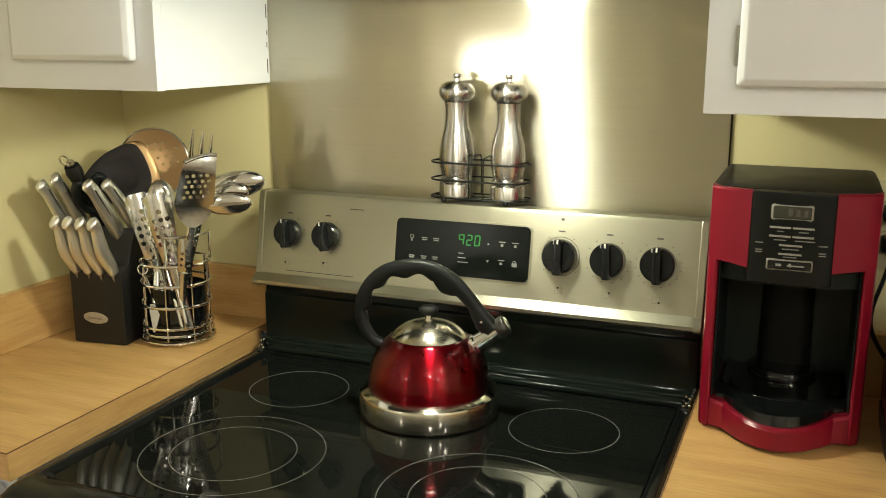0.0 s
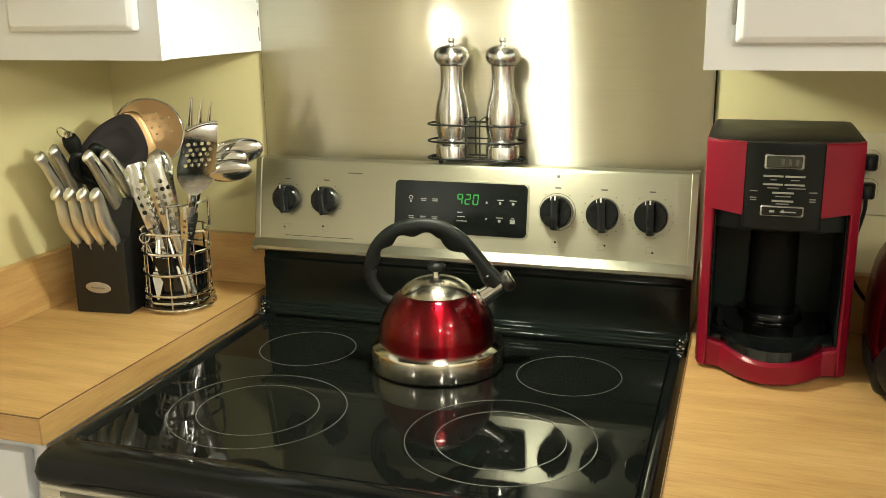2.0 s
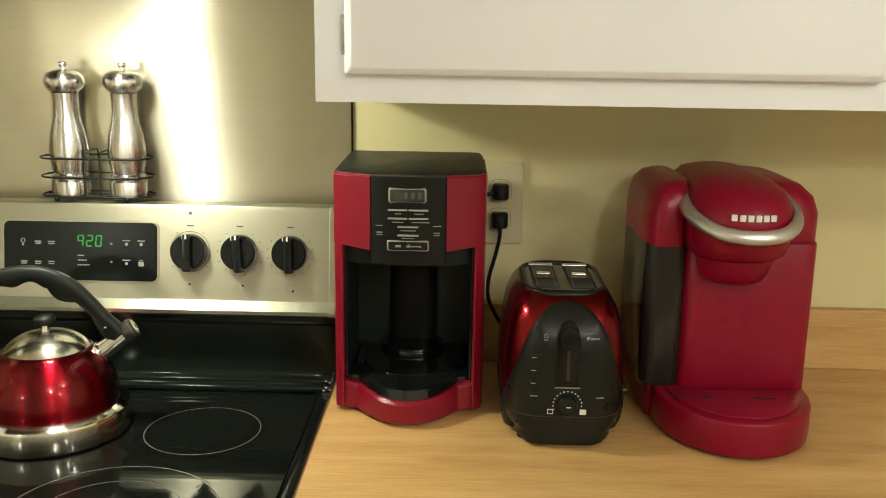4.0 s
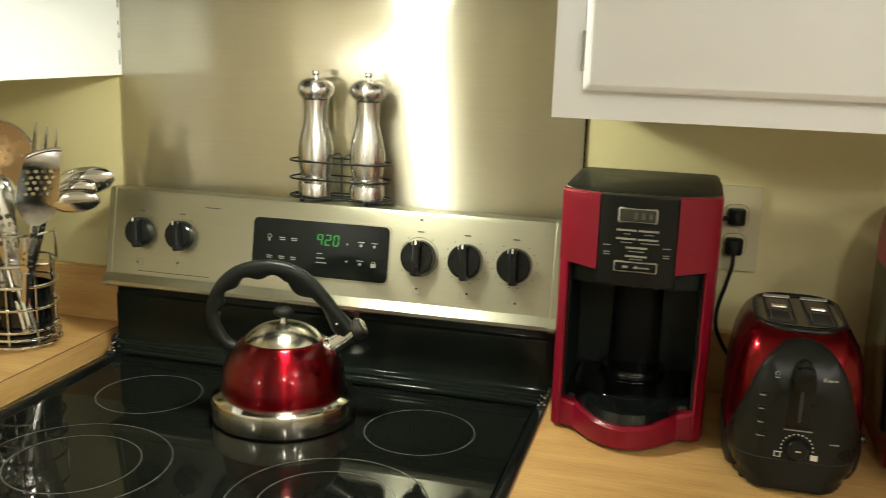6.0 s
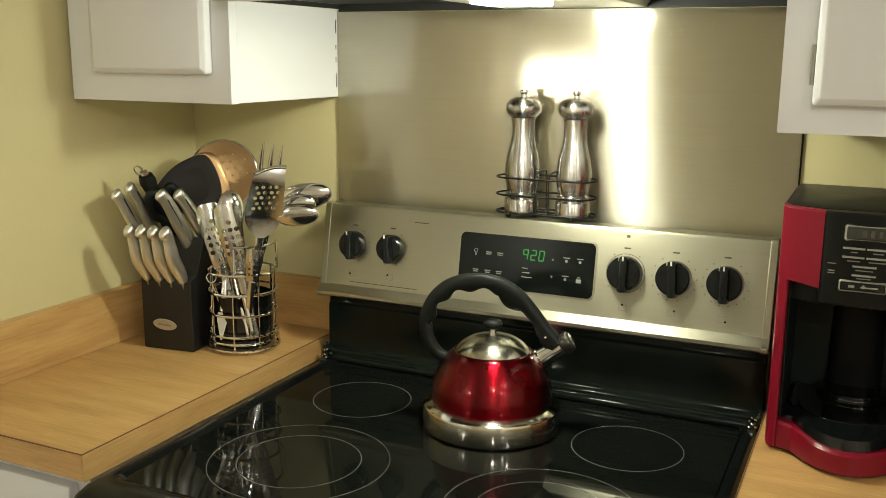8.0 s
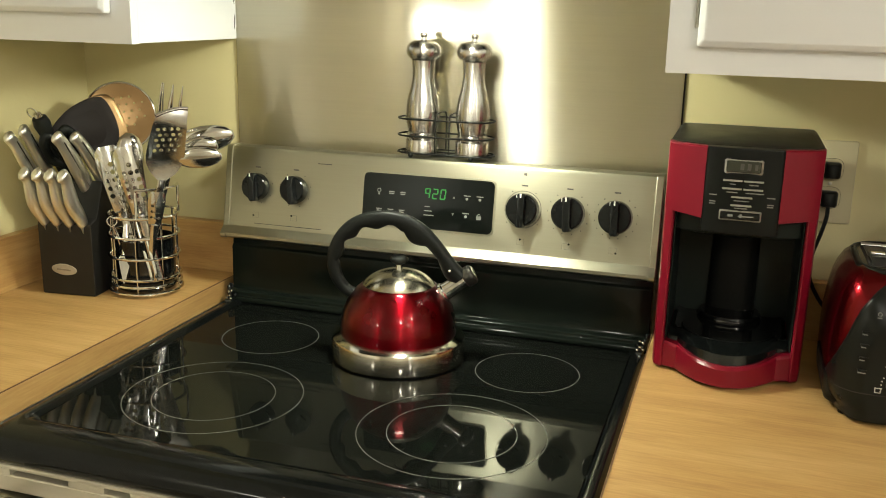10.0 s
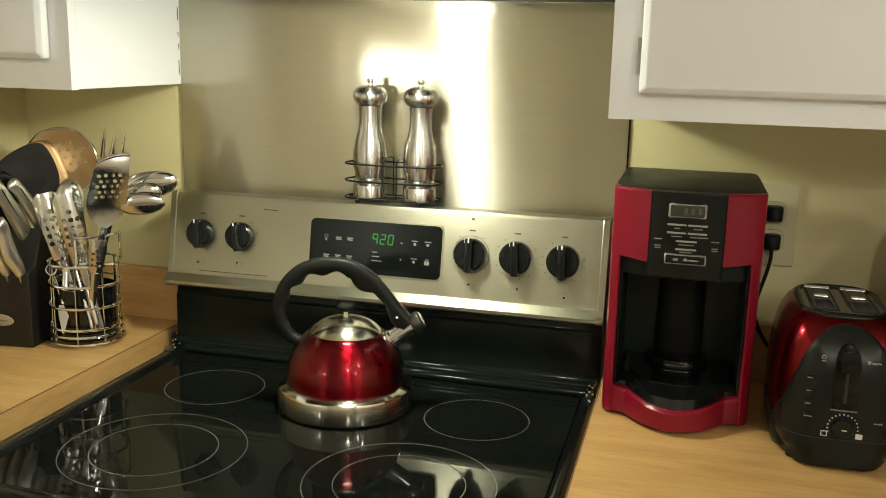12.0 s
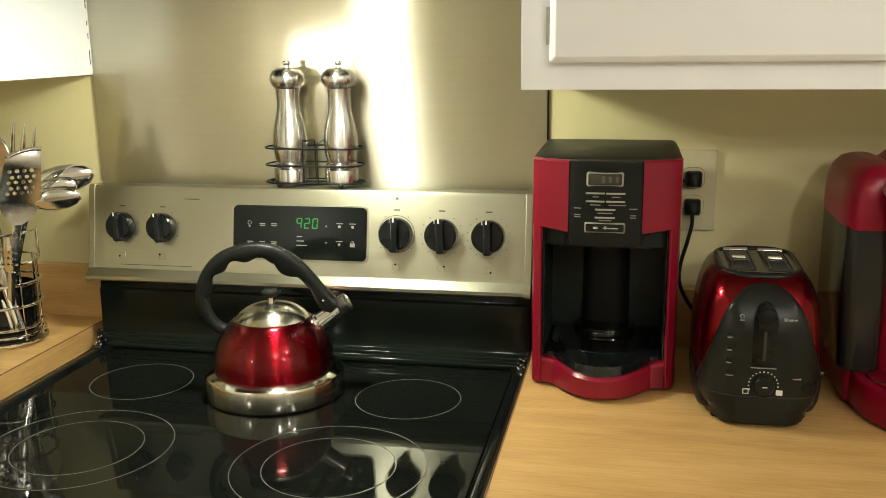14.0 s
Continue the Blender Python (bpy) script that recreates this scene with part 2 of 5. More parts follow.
def box(x0, x1, y0, y1, z0, z1, bevel=0.0, segs=2, bm=None):
    bm2 = bmesh.new()
    bmesh.ops.create_cube(bm2, size=1.0)
    for v in bm2.verts:
        v.co = ((x0 + x1) / 2 + v.co.x * (x1 - x0), (y0 + y1) / 2 + v.co.y * (y1 - y0), (z0 + z1) / 2 + v.co.z * (z1 - z0))
    if bevel:
        bmesh.ops.bevel(bm2, geom=bm2.edges[:], offset=bevel, segments=segs, affect="EDGES", profile=0.5)
    return merge(bm, bm2)


def merge(bm, other):
    """Adds other to bm, or returns it when bm is None."""
    if bm is None:
        return other
    me = bpy.data.meshes.new("tmp")
    other.to_mesh(me)
    other.free()
    bm.from_mesh(me)
    bpy.data.meshes.remove(me)
    return bm


def loft(sections, caps=True, closed=False, bm=None):
    """Skins rings of equal count."""
    bm2 = bmesh.new()
    rings = [[bm2.verts.new(p) for p in s] for s in sections]
    pairs = list(zip(rings, rings[1:])) + ([(rings[-1], rings[0])] if closed else [])
    for a, b in pairs:
        for k in range(len(a)):
            q = [a[k], a[(k + 1) % len(a)], b[(k + 1) % len(b)], b[k]]
            bm2.faces.new(q)
    if caps and not closed:
        bm2.faces.new(rings[0][::-1])
        bm2.faces.new(rings[-1])
    return merge(bm, bm2)


def lathe(profile, cx=0.0, cy=0.0, segs=48, bm=None):
    """Turns (radius, z) pairs round a vertical axis."""
    return loft([[(cx + max(r, 1e-4) * math.cos(2 * math.pi * k / segs), cy + max(r, 1e-4) * math.sin(2 * math.pi * k / segs), z)
                  for k in range(segs)] for r, z in profile], bm=bm)


def smooth_path(points, steps=6, closed=False):
    """A Catmull-Rom curve through points."""
    p = [Vector(q) for q in points]
    n = len(p)
    out = []
    for k in range(n if closed else n - 1):
        a, b, c, d = (p[(k + j) % n] if closed else p[min(max(k + j, 0), n - 1)] for j in (-1, 0, 1, 2))
        for s in range(steps):
            t = s / steps
            out.append(0.5 * ((2 * b) + (c - a) * t + (2 * a - 5 * b + 4 * c - d) * t * t + (3 * b - a - 3 * c + d) * t ** 3))
    if not closed:
        out.append(p[-1])
    return out


def tube(points, radius, segs=8, closed=False, bm=None, flat=1.0, up=None):
    """A round (or flattened) bar along a path; radius may be one per point."""
    p = [Vector(q) for q in points]
    n = len(p)
    rad = [radius] * n if not isinstance(radius, (list, tuple)) else radius
    rings = []
    side = None
    for k in range(n):
        d = (p[(k + 1) % n] - p[k - 1]) if closed else (p[min(k + 1, n - 1)] - p[max(k - 1, 0)])
        d.normalize()
        if up is not None:
            side = Vector(up).cross(d).normalized()
        elif side is None:
            side = d.orthogonal().normalized()
        else:
            side = (side - d * side.dot(d)).normalized()
        other = d.cross(side)
        rings.append([p[k] + rad[k] * (math.cos(2 * math.pi * j / segs) * side + flat * math.sin(2 * math.pi * j / segs) * other) for j in range(segs)])
    return loft(rings, closed=closed, bm=bm)


def extrude(outline, axis, a, b, bevel=0.0, bm=None, segs=2):
    """A prism: outline in the two other axes (in xyz order), from a to b along axis."""
    def put(u, v, w):
        return {"x": (w, u, v), "y": (u, w, v), "z": (u, v, w)}[axis]
    bm2 = bmesh.new()
    lo = [bm2.verts.new(put(u, v, a)) for u, v in outline]
    hi = [bm2.verts.new(put(u, v, b)) for u, v in outline]
    n = len(outline)
    bm2.faces.new(lo)
    bm2.faces.new(hi[::-1])
    for k in range(n):
        bm2.faces.new([lo[k], lo[(k + 1) % n], hi[(k + 1) % n], hi[k]])
    bmesh.ops.recalc_face_normals(bm2, faces=bm2.faces)
    if bevel:
        es = [e for e in bm2.edges if len(e.link_faces) == 2 and e.calc_face_angle() > 0.5]
        bmesh.ops.bevel(bm2, geom=es, offset=bevel, segments=segs, affect="EDGES", profile=0.5)
    return merge(bm, bm2)


def round_rect(x0, x1, y0, y1, r, n=5):
    out = []
    for cx, cy, a0 in ((x1 - r, y1 - r, 0), (x0 + r, y1 - r, 90), (x0 + r, y0 + r, 180), (x1 - r, y0 + r, 270)):
        out += [(cx + r * math.cos(radians(a0 + 90 * k / n)), cy + r * math.sin(radians(a0 + 90 * k / n))) for k in range(n + 1)]
    return out


def ball(cx, cy, cz, r, bm=None, segs=12, sz=1.0):
    bm2 = bmesh.new()
    bmesh.ops.create_uvsphere(bm2, u_segments=segs, v_segments=max(6, segs * 2 // 3), radius=r)
    for v in bm2.verts:
        v.co = (cx + v.co.x, cy + v.co.y, cz + v.co.z * sz)
    return merge(bm, bm2)


def turned(bm, m):
    bmesh.ops.transform(bm, matrix=m, verts=bm.verts)
    return bm


def annulus(cx, cy, r0, r1, z0, z1, segs=96, bm=None):
    ring = lambda r, z: [(cx + r * math.cos(2 * math.pi * k / segs), cy + r * math.sin(2 * math.pi * k / segs), z) for k in range(segs)]
    return loft([ring(r0, z0), ring(r1, z0), ring(r1, z1), ring(r0, z1)], closed=True, bm=bm)


# ---------------------------------------------------------------- the room
Z_TOP = 0.915            # worktop
X_LEFT, X_RIGHT, Y_REAR, Z_CEIL = -0.732, 3.6, -5.2, 2.4
CAB_L, CAB_R = -0.398, 0.388
Z_CABL, Z_CABR = 1.3505, 1.3415   # the two wall cabinets hang at slightly different heights


def setting(name, bm, mat, label, category="wall"):
    return solid(name, bm, mat, label, category, kind="structure")


setting("wall_north", box(X_LEFT - 0.12, X_RIGHT + 0.12, 0.0, 0.12, 0, Z_CEIL), M_WALL, "pale yellow painted wall behind the range and counters")
setting("wall_west", box(X_LEFT - 0.12, X_LEFT, -0.75, 0.0, 0, Z_CEIL), M_WALL, "pale yellow painted side wall at the counter's end")
# unseen stretch, painted off-white as a reflector for the sheet's left part
setting("wall_west_2", box(X_LEFT - 0.12, X_LEFT, Y_REAR, -0.75, 0, Z_CEIL), M_PLAIN, "unseen side wall made off-white to brighten the steel sheet")
setting("wall_east", box(X_RIGHT, X_RIGHT + 0.12, Y_REAR, 0.0, 0, Z_CEIL), M_PLAIN, "off-white painted wall closing the kitchen")
setting("wall_south", box(X_LEFT - 0.12, X_RIGHT + 0.12, Y_REAR - 0.12, Y_REAR, 0, Z_CEIL), M_PLAIN, "off-white painted wall behind the camera")
setting("floor", box(X_LEFT - 0.12, X_RIGHT + 0.12, Y_REAR - 0.12, 0.12, -0.1, 0), M_FLOOR, "brown vinyl kitchen floor", "floor")
setting("ceiling", box(X_LEFT - 0.12, X_RIGHT + 0.12, Y_REAR - 0.12, 0.12, Z_CEIL, Z_CEIL + 0.1), M_CEIL, "off-white painted ceiling", "ceiling")

# ceiling lights behind the camera, and a made-up stand for the unseen lamp beside the side wall
for bx, by, bz in BULBS:
    lit = thing("ceiling_light", (bx, by, Z_CEIL), "white ceiling light with a bare round bulb", "ceiling light", "ceiling lights of the kitchen")
    part("canopy", lathe([(0.0, Z_CEIL - 0.03), (0.05, Z_CEIL - 0.028), (0.065, Z_CEIL - 0.0005), (0.0, Z_CEIL - 0.0005)], bx, by, 32), M_CEIL, lit)
    part("stem", tube([(bx, by, Z_CEIL - 0.03), (bx, by, bz + 0.062)], 0.012), M_SILVER, lit)
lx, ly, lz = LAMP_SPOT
flo = thing("assumed_lamp", (lx, ly, 0), "slim lamp stand made up for an unseen light", "floor lamp")
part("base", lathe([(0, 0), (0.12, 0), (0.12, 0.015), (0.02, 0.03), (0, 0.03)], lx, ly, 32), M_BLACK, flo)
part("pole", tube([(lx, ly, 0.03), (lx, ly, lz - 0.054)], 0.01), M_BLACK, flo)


def worktop(x0, x1, seam_left):
    ob = thing("countertop", ((x0 + x1) / 2, -0.33, Z_TOP - 0.04), "tan butcher-block laminate countertop with dark edge seams", "countertop")
    part("slab", box(x0, x1, -0.646, -0.002, Z_TOP - 0.04, Z_TOP - 0.0015, 0.0015, 1), M_LAM, ob)
    # the dark lines where the edge strips meet the top sheet
    part("edge_seam", box(x0 - 0.0004, x1, -0.6466, -0.645, Z_TOP - 0.0022, Z_TOP - 0.0008), M_SEAM, ob, "dark glue line along the front edge")
    xs = x1 if seam_left else x0
    part("edge_seam", box(xs - 0.0008, xs + 0.0008, -0.646, -0.02, Z_TOP - 0.0022, Z_TOP - 0.0008), M_SEAM, ob, "dark glue line along the side edge")
    xa, xb = (x1 + 0.0002, x1 + 0.0014) if seam_left else (x0 - 0.0014, x0 - 0.0002)
    part("side_edge", box(xa, xb, -0.646, -0.022, Z_TOP - 0.040, Z_TOP - 0.0024), M_LAMY, ob, "laminate edge strip facing the range")
    part("backsplash", box(x0, x1, -0.021, -0.001, Z_TOP - 0.0015, 1.010, 0.002), M_LAM, ob, "low laminate backsplash strip on the wall")
    return ob


left_top = worktop(X_LEFT + 0.002, -0.403, True)
part("side_backsplash", box(X_LEFT + 0.001, X_LEFT + 0.020, -0.646, -0.022, Z_TOP - 0.0015, 1.010, 0.002), M_LAMY, left_top, "laminate strip along the side wall")
worktop(0.382, 2.2, False)


def base_cabinet(x0, x1, doors):
    ob = thing("base_cabinet", ((x0 + x1) / 2, -0.3, 0), "white painted base cabinet under the countertop", "cabinet")
    part("body", box(x0, x1, -0.60, -0.003, 0.10, Z_TOP - 0.041), M_CAB, ob)
    part("toe_kick", box(x0, x1, -0.54, -0.003, 0.0, 0.10), M_DARK, ob)
    w = (x1 - x0) / doors
    for k in range(doors):
        a, b = x0 + k * w + 0.02, x0 + (k + 1) * w - 0.02
        part("drawer_front", box(a, b, -0.620, -0.6005, 0.70, 0.845, 0.005), M_CAB, ob)
        part("door", box(a, b, -0.620, -0.6005, 0.13, 0.68, 0.005), M_CAB, ob)
    return ob


base_cabinet(X_LEFT + 0.002, -0.440, 1)
base_cabinet(0.415, 2.2, 4)


def hinge(x, y, z, parent, mat):
    p = part("hinge", box(x - 0.0022, x + 0.0022, y - 0.003, y + 0.002, z - 0.023, z + 0.023, 0.0015), mat, parent, "small butt hinge on the door edge")
    return p


def upper_cabinet(x0, x1, z0, z1, doors, name_label, hinge_side, rise, hinge_up):
    ob = thing("wall_cabinet", ((x0 + x1) / 2, -0.15, z0), name_label, "cabinet")
    yf = -0.297
    part("carcass", box(x0, x1, yf, -0.001, z0, z1, 0.001, 1), M_CAB, ob)
    bm = None
    zb = z0 - 0.0006
    for a, b, c, d in [(x0 - 0.0006, x1 + 0.0006, zb, zb + 0.055), (x0 - 0.0006, x1 + 0.0006, z1 - 0.035, z1)]:
        bm = box(a, b, -0.315, yf - 0.0004, c, d, 0.0, 1, bm)
    n = len(doors)
    for a, b in [(x0 - 0.0006, doors[0][0] + 0.015), (doors[-1][1] - 0.015, x1 + 0.0006)]:
        bm = box(a, b, -0.315, yf - 0.0004, zb + 0.055, z1 - 0.035, 0.0, 1, bm)
    for k in range(n - 1):
        m = (doors[k][1] + doors[k + 1][0]) / 2
        bm = box(m - 0.03, m + 0.03, -0.315, yf - 0.0004, zb + 0.055, z1 - 0.035, 0.0, 1, bm)
    part("face_frame", bm, M_CAB, ob)
    for k, (a, b) in enumerate(doors):
        zd0, zd1 = z0 + rise, z1 - 0.03
        ring = lambda i, y: [(px, y, pz) for px, pz in round_rect(a + i, b - i, zd0 + i, zd1 - i, 0.004, 3)]
        bm = loft([ring(0.0, -0.3158), ring(0.0, -0.3285), ring(0.0015, -0.3310), ring(0.005, -0.3322), ring(0.0065, -0.3342), ring(0.009, -0.3352)])
        d = part("door", bm, M_CAB, ob, "white painted slab door with a routed edge", 50)
        hx = a - 0.003 if hinge_side == "left" else b + 0.003
        for hz in (zd0 + hinge_up, zd1 - 0.075):
            hinge(hx, -0.3175, hz, d, M_HINGE)
    return ob


M_HINGE = material("worn_hinge", (0.30, 0.28, 0.24), 0.4, 0.7, 0.5, 90)
upper_cabinet(X_LEFT + 0.014, CAB_L, Z_CABL, 2.1, [(-0.660, -0.431)], "white painted wall cabinet with a routed door", "left", 0.0435, 0.075)
upper_cabinet(CAB_R, 1.75, Z_CABR, 2.1, [(0.424, 1.05), (1.085, 1.71)], "white painted wall cabinet over the coffee makers", "left", 0.0325, 0.045)
bridge_cab = thing("bridge_cabinet", (0.0, -0.15, 1.66), "white painted cabinet above the range hood", "cabinet")
part("carcass", box(CAB_L + 0.002, CAB_R - 0.002, -0.315, -0.001, 1.662, 2.1, 0.001), M_CAB, bridge_cab)
for a, b in ((-0.36, -0.015), (0.005, 0.35)):
    part("door", box(a, b, -0.335, -0.3155, 1.70, 2.06, 0.005), M_CAB, bridge_cab)

# steel sheet on the wall, slightly buckled
bm = bmesh.new()
NX, NZ = 220, 16
SX0, SX1, SZ0, SZ1 = -0.3975, 0.3925, 0.93, 1.4985
grid = []
for i in range(NX + 1):
    x = SX0 + (SX1 - SX0) * i / NX
    row = []
    for j in range(NZ + 1):
        z = SZ0 + (SZ1 - SZ0) * j / NZ
        u = (x - SX0) / (SX1 - SX0)
        y = -0.0055 - 0.0010 * math.sin(u * 19.0 + 0.5 + 0.8 * (z - 1.2)) * (1 - 0.4 * u) - 0.0009 * math.sin(u * 7.0 + 2.0 + 1.5 * (z - 1.2))
        row.append(bm.verts.new((x, y, z)))
    grid.append(row)
for i in range(NX):
    for j in range(NZ):
        bm.faces.new([grid[i][j], grid[i + 1][j], grid[i + 1][j + 1], grid[i][j + 1]])
bmesh.ops.solidify(bm, geom=bm.faces[:], thickness=0.0008)
sheet = solid("splash_sheet", bm, M_SHEET, "brushed stainless steel sheet fixed on the wall behind the range", "backsplash")
sheet.modifiers.clear()

# small bright nicks near the sheet's upper edge
for x, z, tilt, ln in ((0.186, 1.470, 10, 0.010), (0.194, 1.462, -25, 0.012), (0.206, 1.474, 15, 0.008), (0.210, 1.464, -10, 0.012), (0.256, 1.474, 30, 0.007),
                       (0.266, 1.470, -20, 0.006), (0.274, 1.462, 12, 0.009)):
    bm = turned(tube([(0, 0, -ln / 2), (0, 0, ln / 2)], 0.0002, 6), Matrix.Translation((x, -0.0085, z)) @ pose(0, 0, 0, 0, tilt, 0))
    part("nick", bm, M_FILTER, sheet)

# dark strips that draw the shadow lines in the gaps beside the steel sheet
for a, b, z0, z1 in ((SX1 + 0.0004, SX1 + 0.0030, 1.011, Z_CABR - 0.001), (SX0 - 0.0026, SX0 - 0.0004, 1.011, Z_CABL - 0.001)):
    setting("trim", box(a, b, -0.0030, -0.0004, z0, z1), M_DARK, "thin dark strip as the shadowed gap beside the steel sheet", "trim")

for z0, z1 in ((1.368, 1.392), (1.412, 1.421), (1.434, 1.441), (1.462, 1.485)):
    setting("trim", box(CAB_L + 0.0002, CAB_L + 0.0009, -0.0128, -0.0115, z0, z1), M_DARK, "broken dark caulk line where cabinet meets steel sheet", "trim")

# range hood between the cabinets
hood = thing("range_hood", (0, -0.18, 1.5), "cream painted range hood with a lit lens underneath", "range hood")
HZ, HF = 1.503, -0.348
bm = box(CAB_L + 0.001, CAB_R - 0.001, HF, HF + 0.018, HZ, 1.655, 0.003)
bm = box(CAB_L + 0.001, CAB_R - 0.001, HF + 0.016, -0.006, 1.60, 1.655, 0.001, 1, bm)
bm = box(CAB_L + 0.001, CAB_L + 0.006, -0.31, -0.006, HZ, 1.605, 0.0, 1, bm)
bm = box(CAB_R - 0.006, CAB_R - 0.001, -0.31, -0.006, HZ, 1.605, 0.0, 1, bm)
part("shell", bm, M_HOODW, hood)
bm = None
for i, (yy, w) in enumerate(((HF - 0.004, 0.006), (HF - 0.003, 0.004))):
    i2 = 0.018 * i
    x0, x1, z0, z1 = CAB_L + 0.02 + i2, 0.255 - i2, HZ + 0.018 + i2, 1.64 - i2
    for a, b, c, d in ((x0, x1, z0, z0 + w), (x0, x1, z1 - w, z1), (x0, x0 + w, z0, z1), (x1 - w, x1, z0, z1)):
        bm = box(a, b, yy, HF + 0.001, c, d, 0.001, 1, bm)
part("front_moulding", bm, M_HOODW, hood)
part("lip", box(CAB_L + 0.001, CAB_R - 0.001, HF - 0.006, HF + 0.002, HZ - 0.004, HZ + 0.010, 0.002), M_FILTER, hood, "bright metal lower lip")
# near-black plates and linings stand in for the shade inside the hood
part("underside", box(CAB_L + 0.007, CAB_R - 0.007, HF + 0.019, -0.0125, 1.512, 1.522), M_HOODIN, hood, "dark plate closing the hood's underside")
part("back_panel", box(CAB_L + 0.007, CAB_R - 0.007, -0.0120, -0.0065, 1.4992, 1.60), M_HOODIN, hood, "dark panel covering the lit wall above the sheet")
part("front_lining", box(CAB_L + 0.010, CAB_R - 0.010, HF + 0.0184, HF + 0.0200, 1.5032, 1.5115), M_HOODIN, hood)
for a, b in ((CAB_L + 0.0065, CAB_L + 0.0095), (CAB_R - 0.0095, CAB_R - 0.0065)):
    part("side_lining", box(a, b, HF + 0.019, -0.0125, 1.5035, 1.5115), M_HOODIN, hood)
LX0, LX1, LY0, LY1 = -0.002, 0.085, -0.328, -0.245
bm = extrude([(-0.10, 1.535), (-0.075, 1.5005), (0.155, 1.5005), (0.18, 1.535)], "y", -0.329, -0.0125, 0.002)
part("lamp_housing", bm, M_FILTER, hood, "metal lamp housing under the hood")
part("lens", box(LX0, LX1, LY0, LY1, 1.4915, 1.5003, 0.0025), M_LENS, hood, "glowing frosted lamp lens")

# ---------------------------------------------------------------- the range
Z_GLASS = 0.885
W = 0.379
rng = thing("electric_range", (0, -0.38, 0), "black glass-top electric range with a stainless control panel", "range")
part("body", box(-W + 0.002, W - 0.002, -0.655, -0.03, 0.02, 0.846, 0.003), M_ENAMEL, rng)
for x in (-0.33, 0.33):
    for y in (-0.6, -0.08):
        part("foot", lathe([(0.0, 0.0), (0.018, 0.0), (0.018, 0.02), (0.0, 0.02)], x, y, 16), M_BLACK, rng)

# cooktop tray: raised rim round the glass, rolled front edge
ZR = Z_GLASS + 0.006
ring = lambda dx, dy0, dy1, z, r: [(px, py, z) for px, py in round_rect(-W + dx, W - dx, -0.700 + dy0, -0.083 - dy1, r, 6)]
bm = loft([ring(0.006, 0.014, 0.0, 0.8475, 0.012), ring(0.0, 0.004, 0.0, 0.856, 0.014), ring(0.0, 0.0, 0.0, 0.868, 0.016),
           ring(0.001, 0.006, 0.0, 0.881, 0.016), ring(0.005, 0.020, 0.0, 0.8885, 0.016), ring(0.010, 0.034, 0.004, ZR, 0.016),
           ring(0.018, 0.052, 0.010, ZR + 0.0005, 0.016), ring(0.024, 0.062, 0.016, ZR - 0.002, 0.016), ring(0.028, 0.068, 0.020, Z_GLASS - 0.004, 0.016)])
part("cooktop_frame", bm, M_ENAMEL, rng, "black enamel cooktop frame with a rolled front edge", 60)
bm = extrude(round_rect(-W + 0.0275, W - 0.0275, -0.632, -0.102, 0.016, 6), "z", Z_GLASS - 0.0035, Z_GLASS, 0.001)
part("glass_top", bm, M_GLASS, rng, "polished black ceramic glass")
for cx, cy, rs in ((-0.216, -0.243, (0.078,)), (0.214, -0.243, (0.078,)), (-0.177, -0.482, (0.123, 0.084)), (0.169, -0.480, (0.123, 0.084))):
    for r in rs:
        part("burner_ring", annulus(cx, cy, r - 0.0007, r + 0.0007, Z_GLASS - 0.0002, Z_GLASS + 0.0003), M_RING, rng, "thin pale printed burner circle")
for sx in (-1, 1):
    bm = tube(smooth_path([(sx * 0.367, -0.110, ZR - 0.001), (sx * 0.371, -0.104, 0.899), (sx * 0.375, -0.098, 0.909), (sx * 0.3755, -0.092, 0.914)], 4), 0.0048, 8)
    bm = tube([(sx * 0.362, -0.118, ZR), (sx * 0.372, -0.122, ZR + 0.001)], 0.004, 8, bm=bm)
    for dx, dy, dz, r in ((0.0, 0.0, 0.0, 0.0055), (0.006, 0.008, 0.008, 0.005), (-0.004, 0.010, 0.004, 0.0045), (0.009, 0.012, 0.018, 0.004)):
        bm = ball(sx * (0.366 + dx), -0.112 + dy, ZR + 0.003 + dz, r, bm, 10)
    clip = part("corner_clip", bm, M_GLOSSBLACK, rng, "glossy black corner bracket")
    bm = ball(sx * 0.3625, -0.1165, ZR + 0.0045, 0.0028, None, 10)
    for dx, dy, dz in ((0.004, 0.003, 0.006), (0.008, 0.008, 0.012), (0.003, 0.009, 0.014), (0.009, 0.002, 0.003)):
        bm = ball(sx * (0.362 + dx), -0.118 + dy, ZR + 0.003 + dz, 0.0024, bm, 10)
    part("clip_screw", bm, M_STEEL, clip, "bright screw heads")

# black lower backguard, hollow curve down to the cooktop
prof = [(-0.035, 1.012), (-0.079, 1.012), (-0.080, 0.990), (-0.084, 0.986), (-0.0845, 0.950), (-0.085, 0.914), (-0.087, 0.9075), (-0.094, 0.9050),
        (-0.0965, 0.9035), (-0.0965, 0.8975), (-0.103, 0.8955), (-0.1045, 0.893), (-0.1045, 0.887), (-0.035, 0.887)]
part("lower_backguard", extrude(prof, "x", -W + 0.003, W - 0.003, 0.0015), M_ENAMEL2, rng, "black enamel lower backguard", 50)

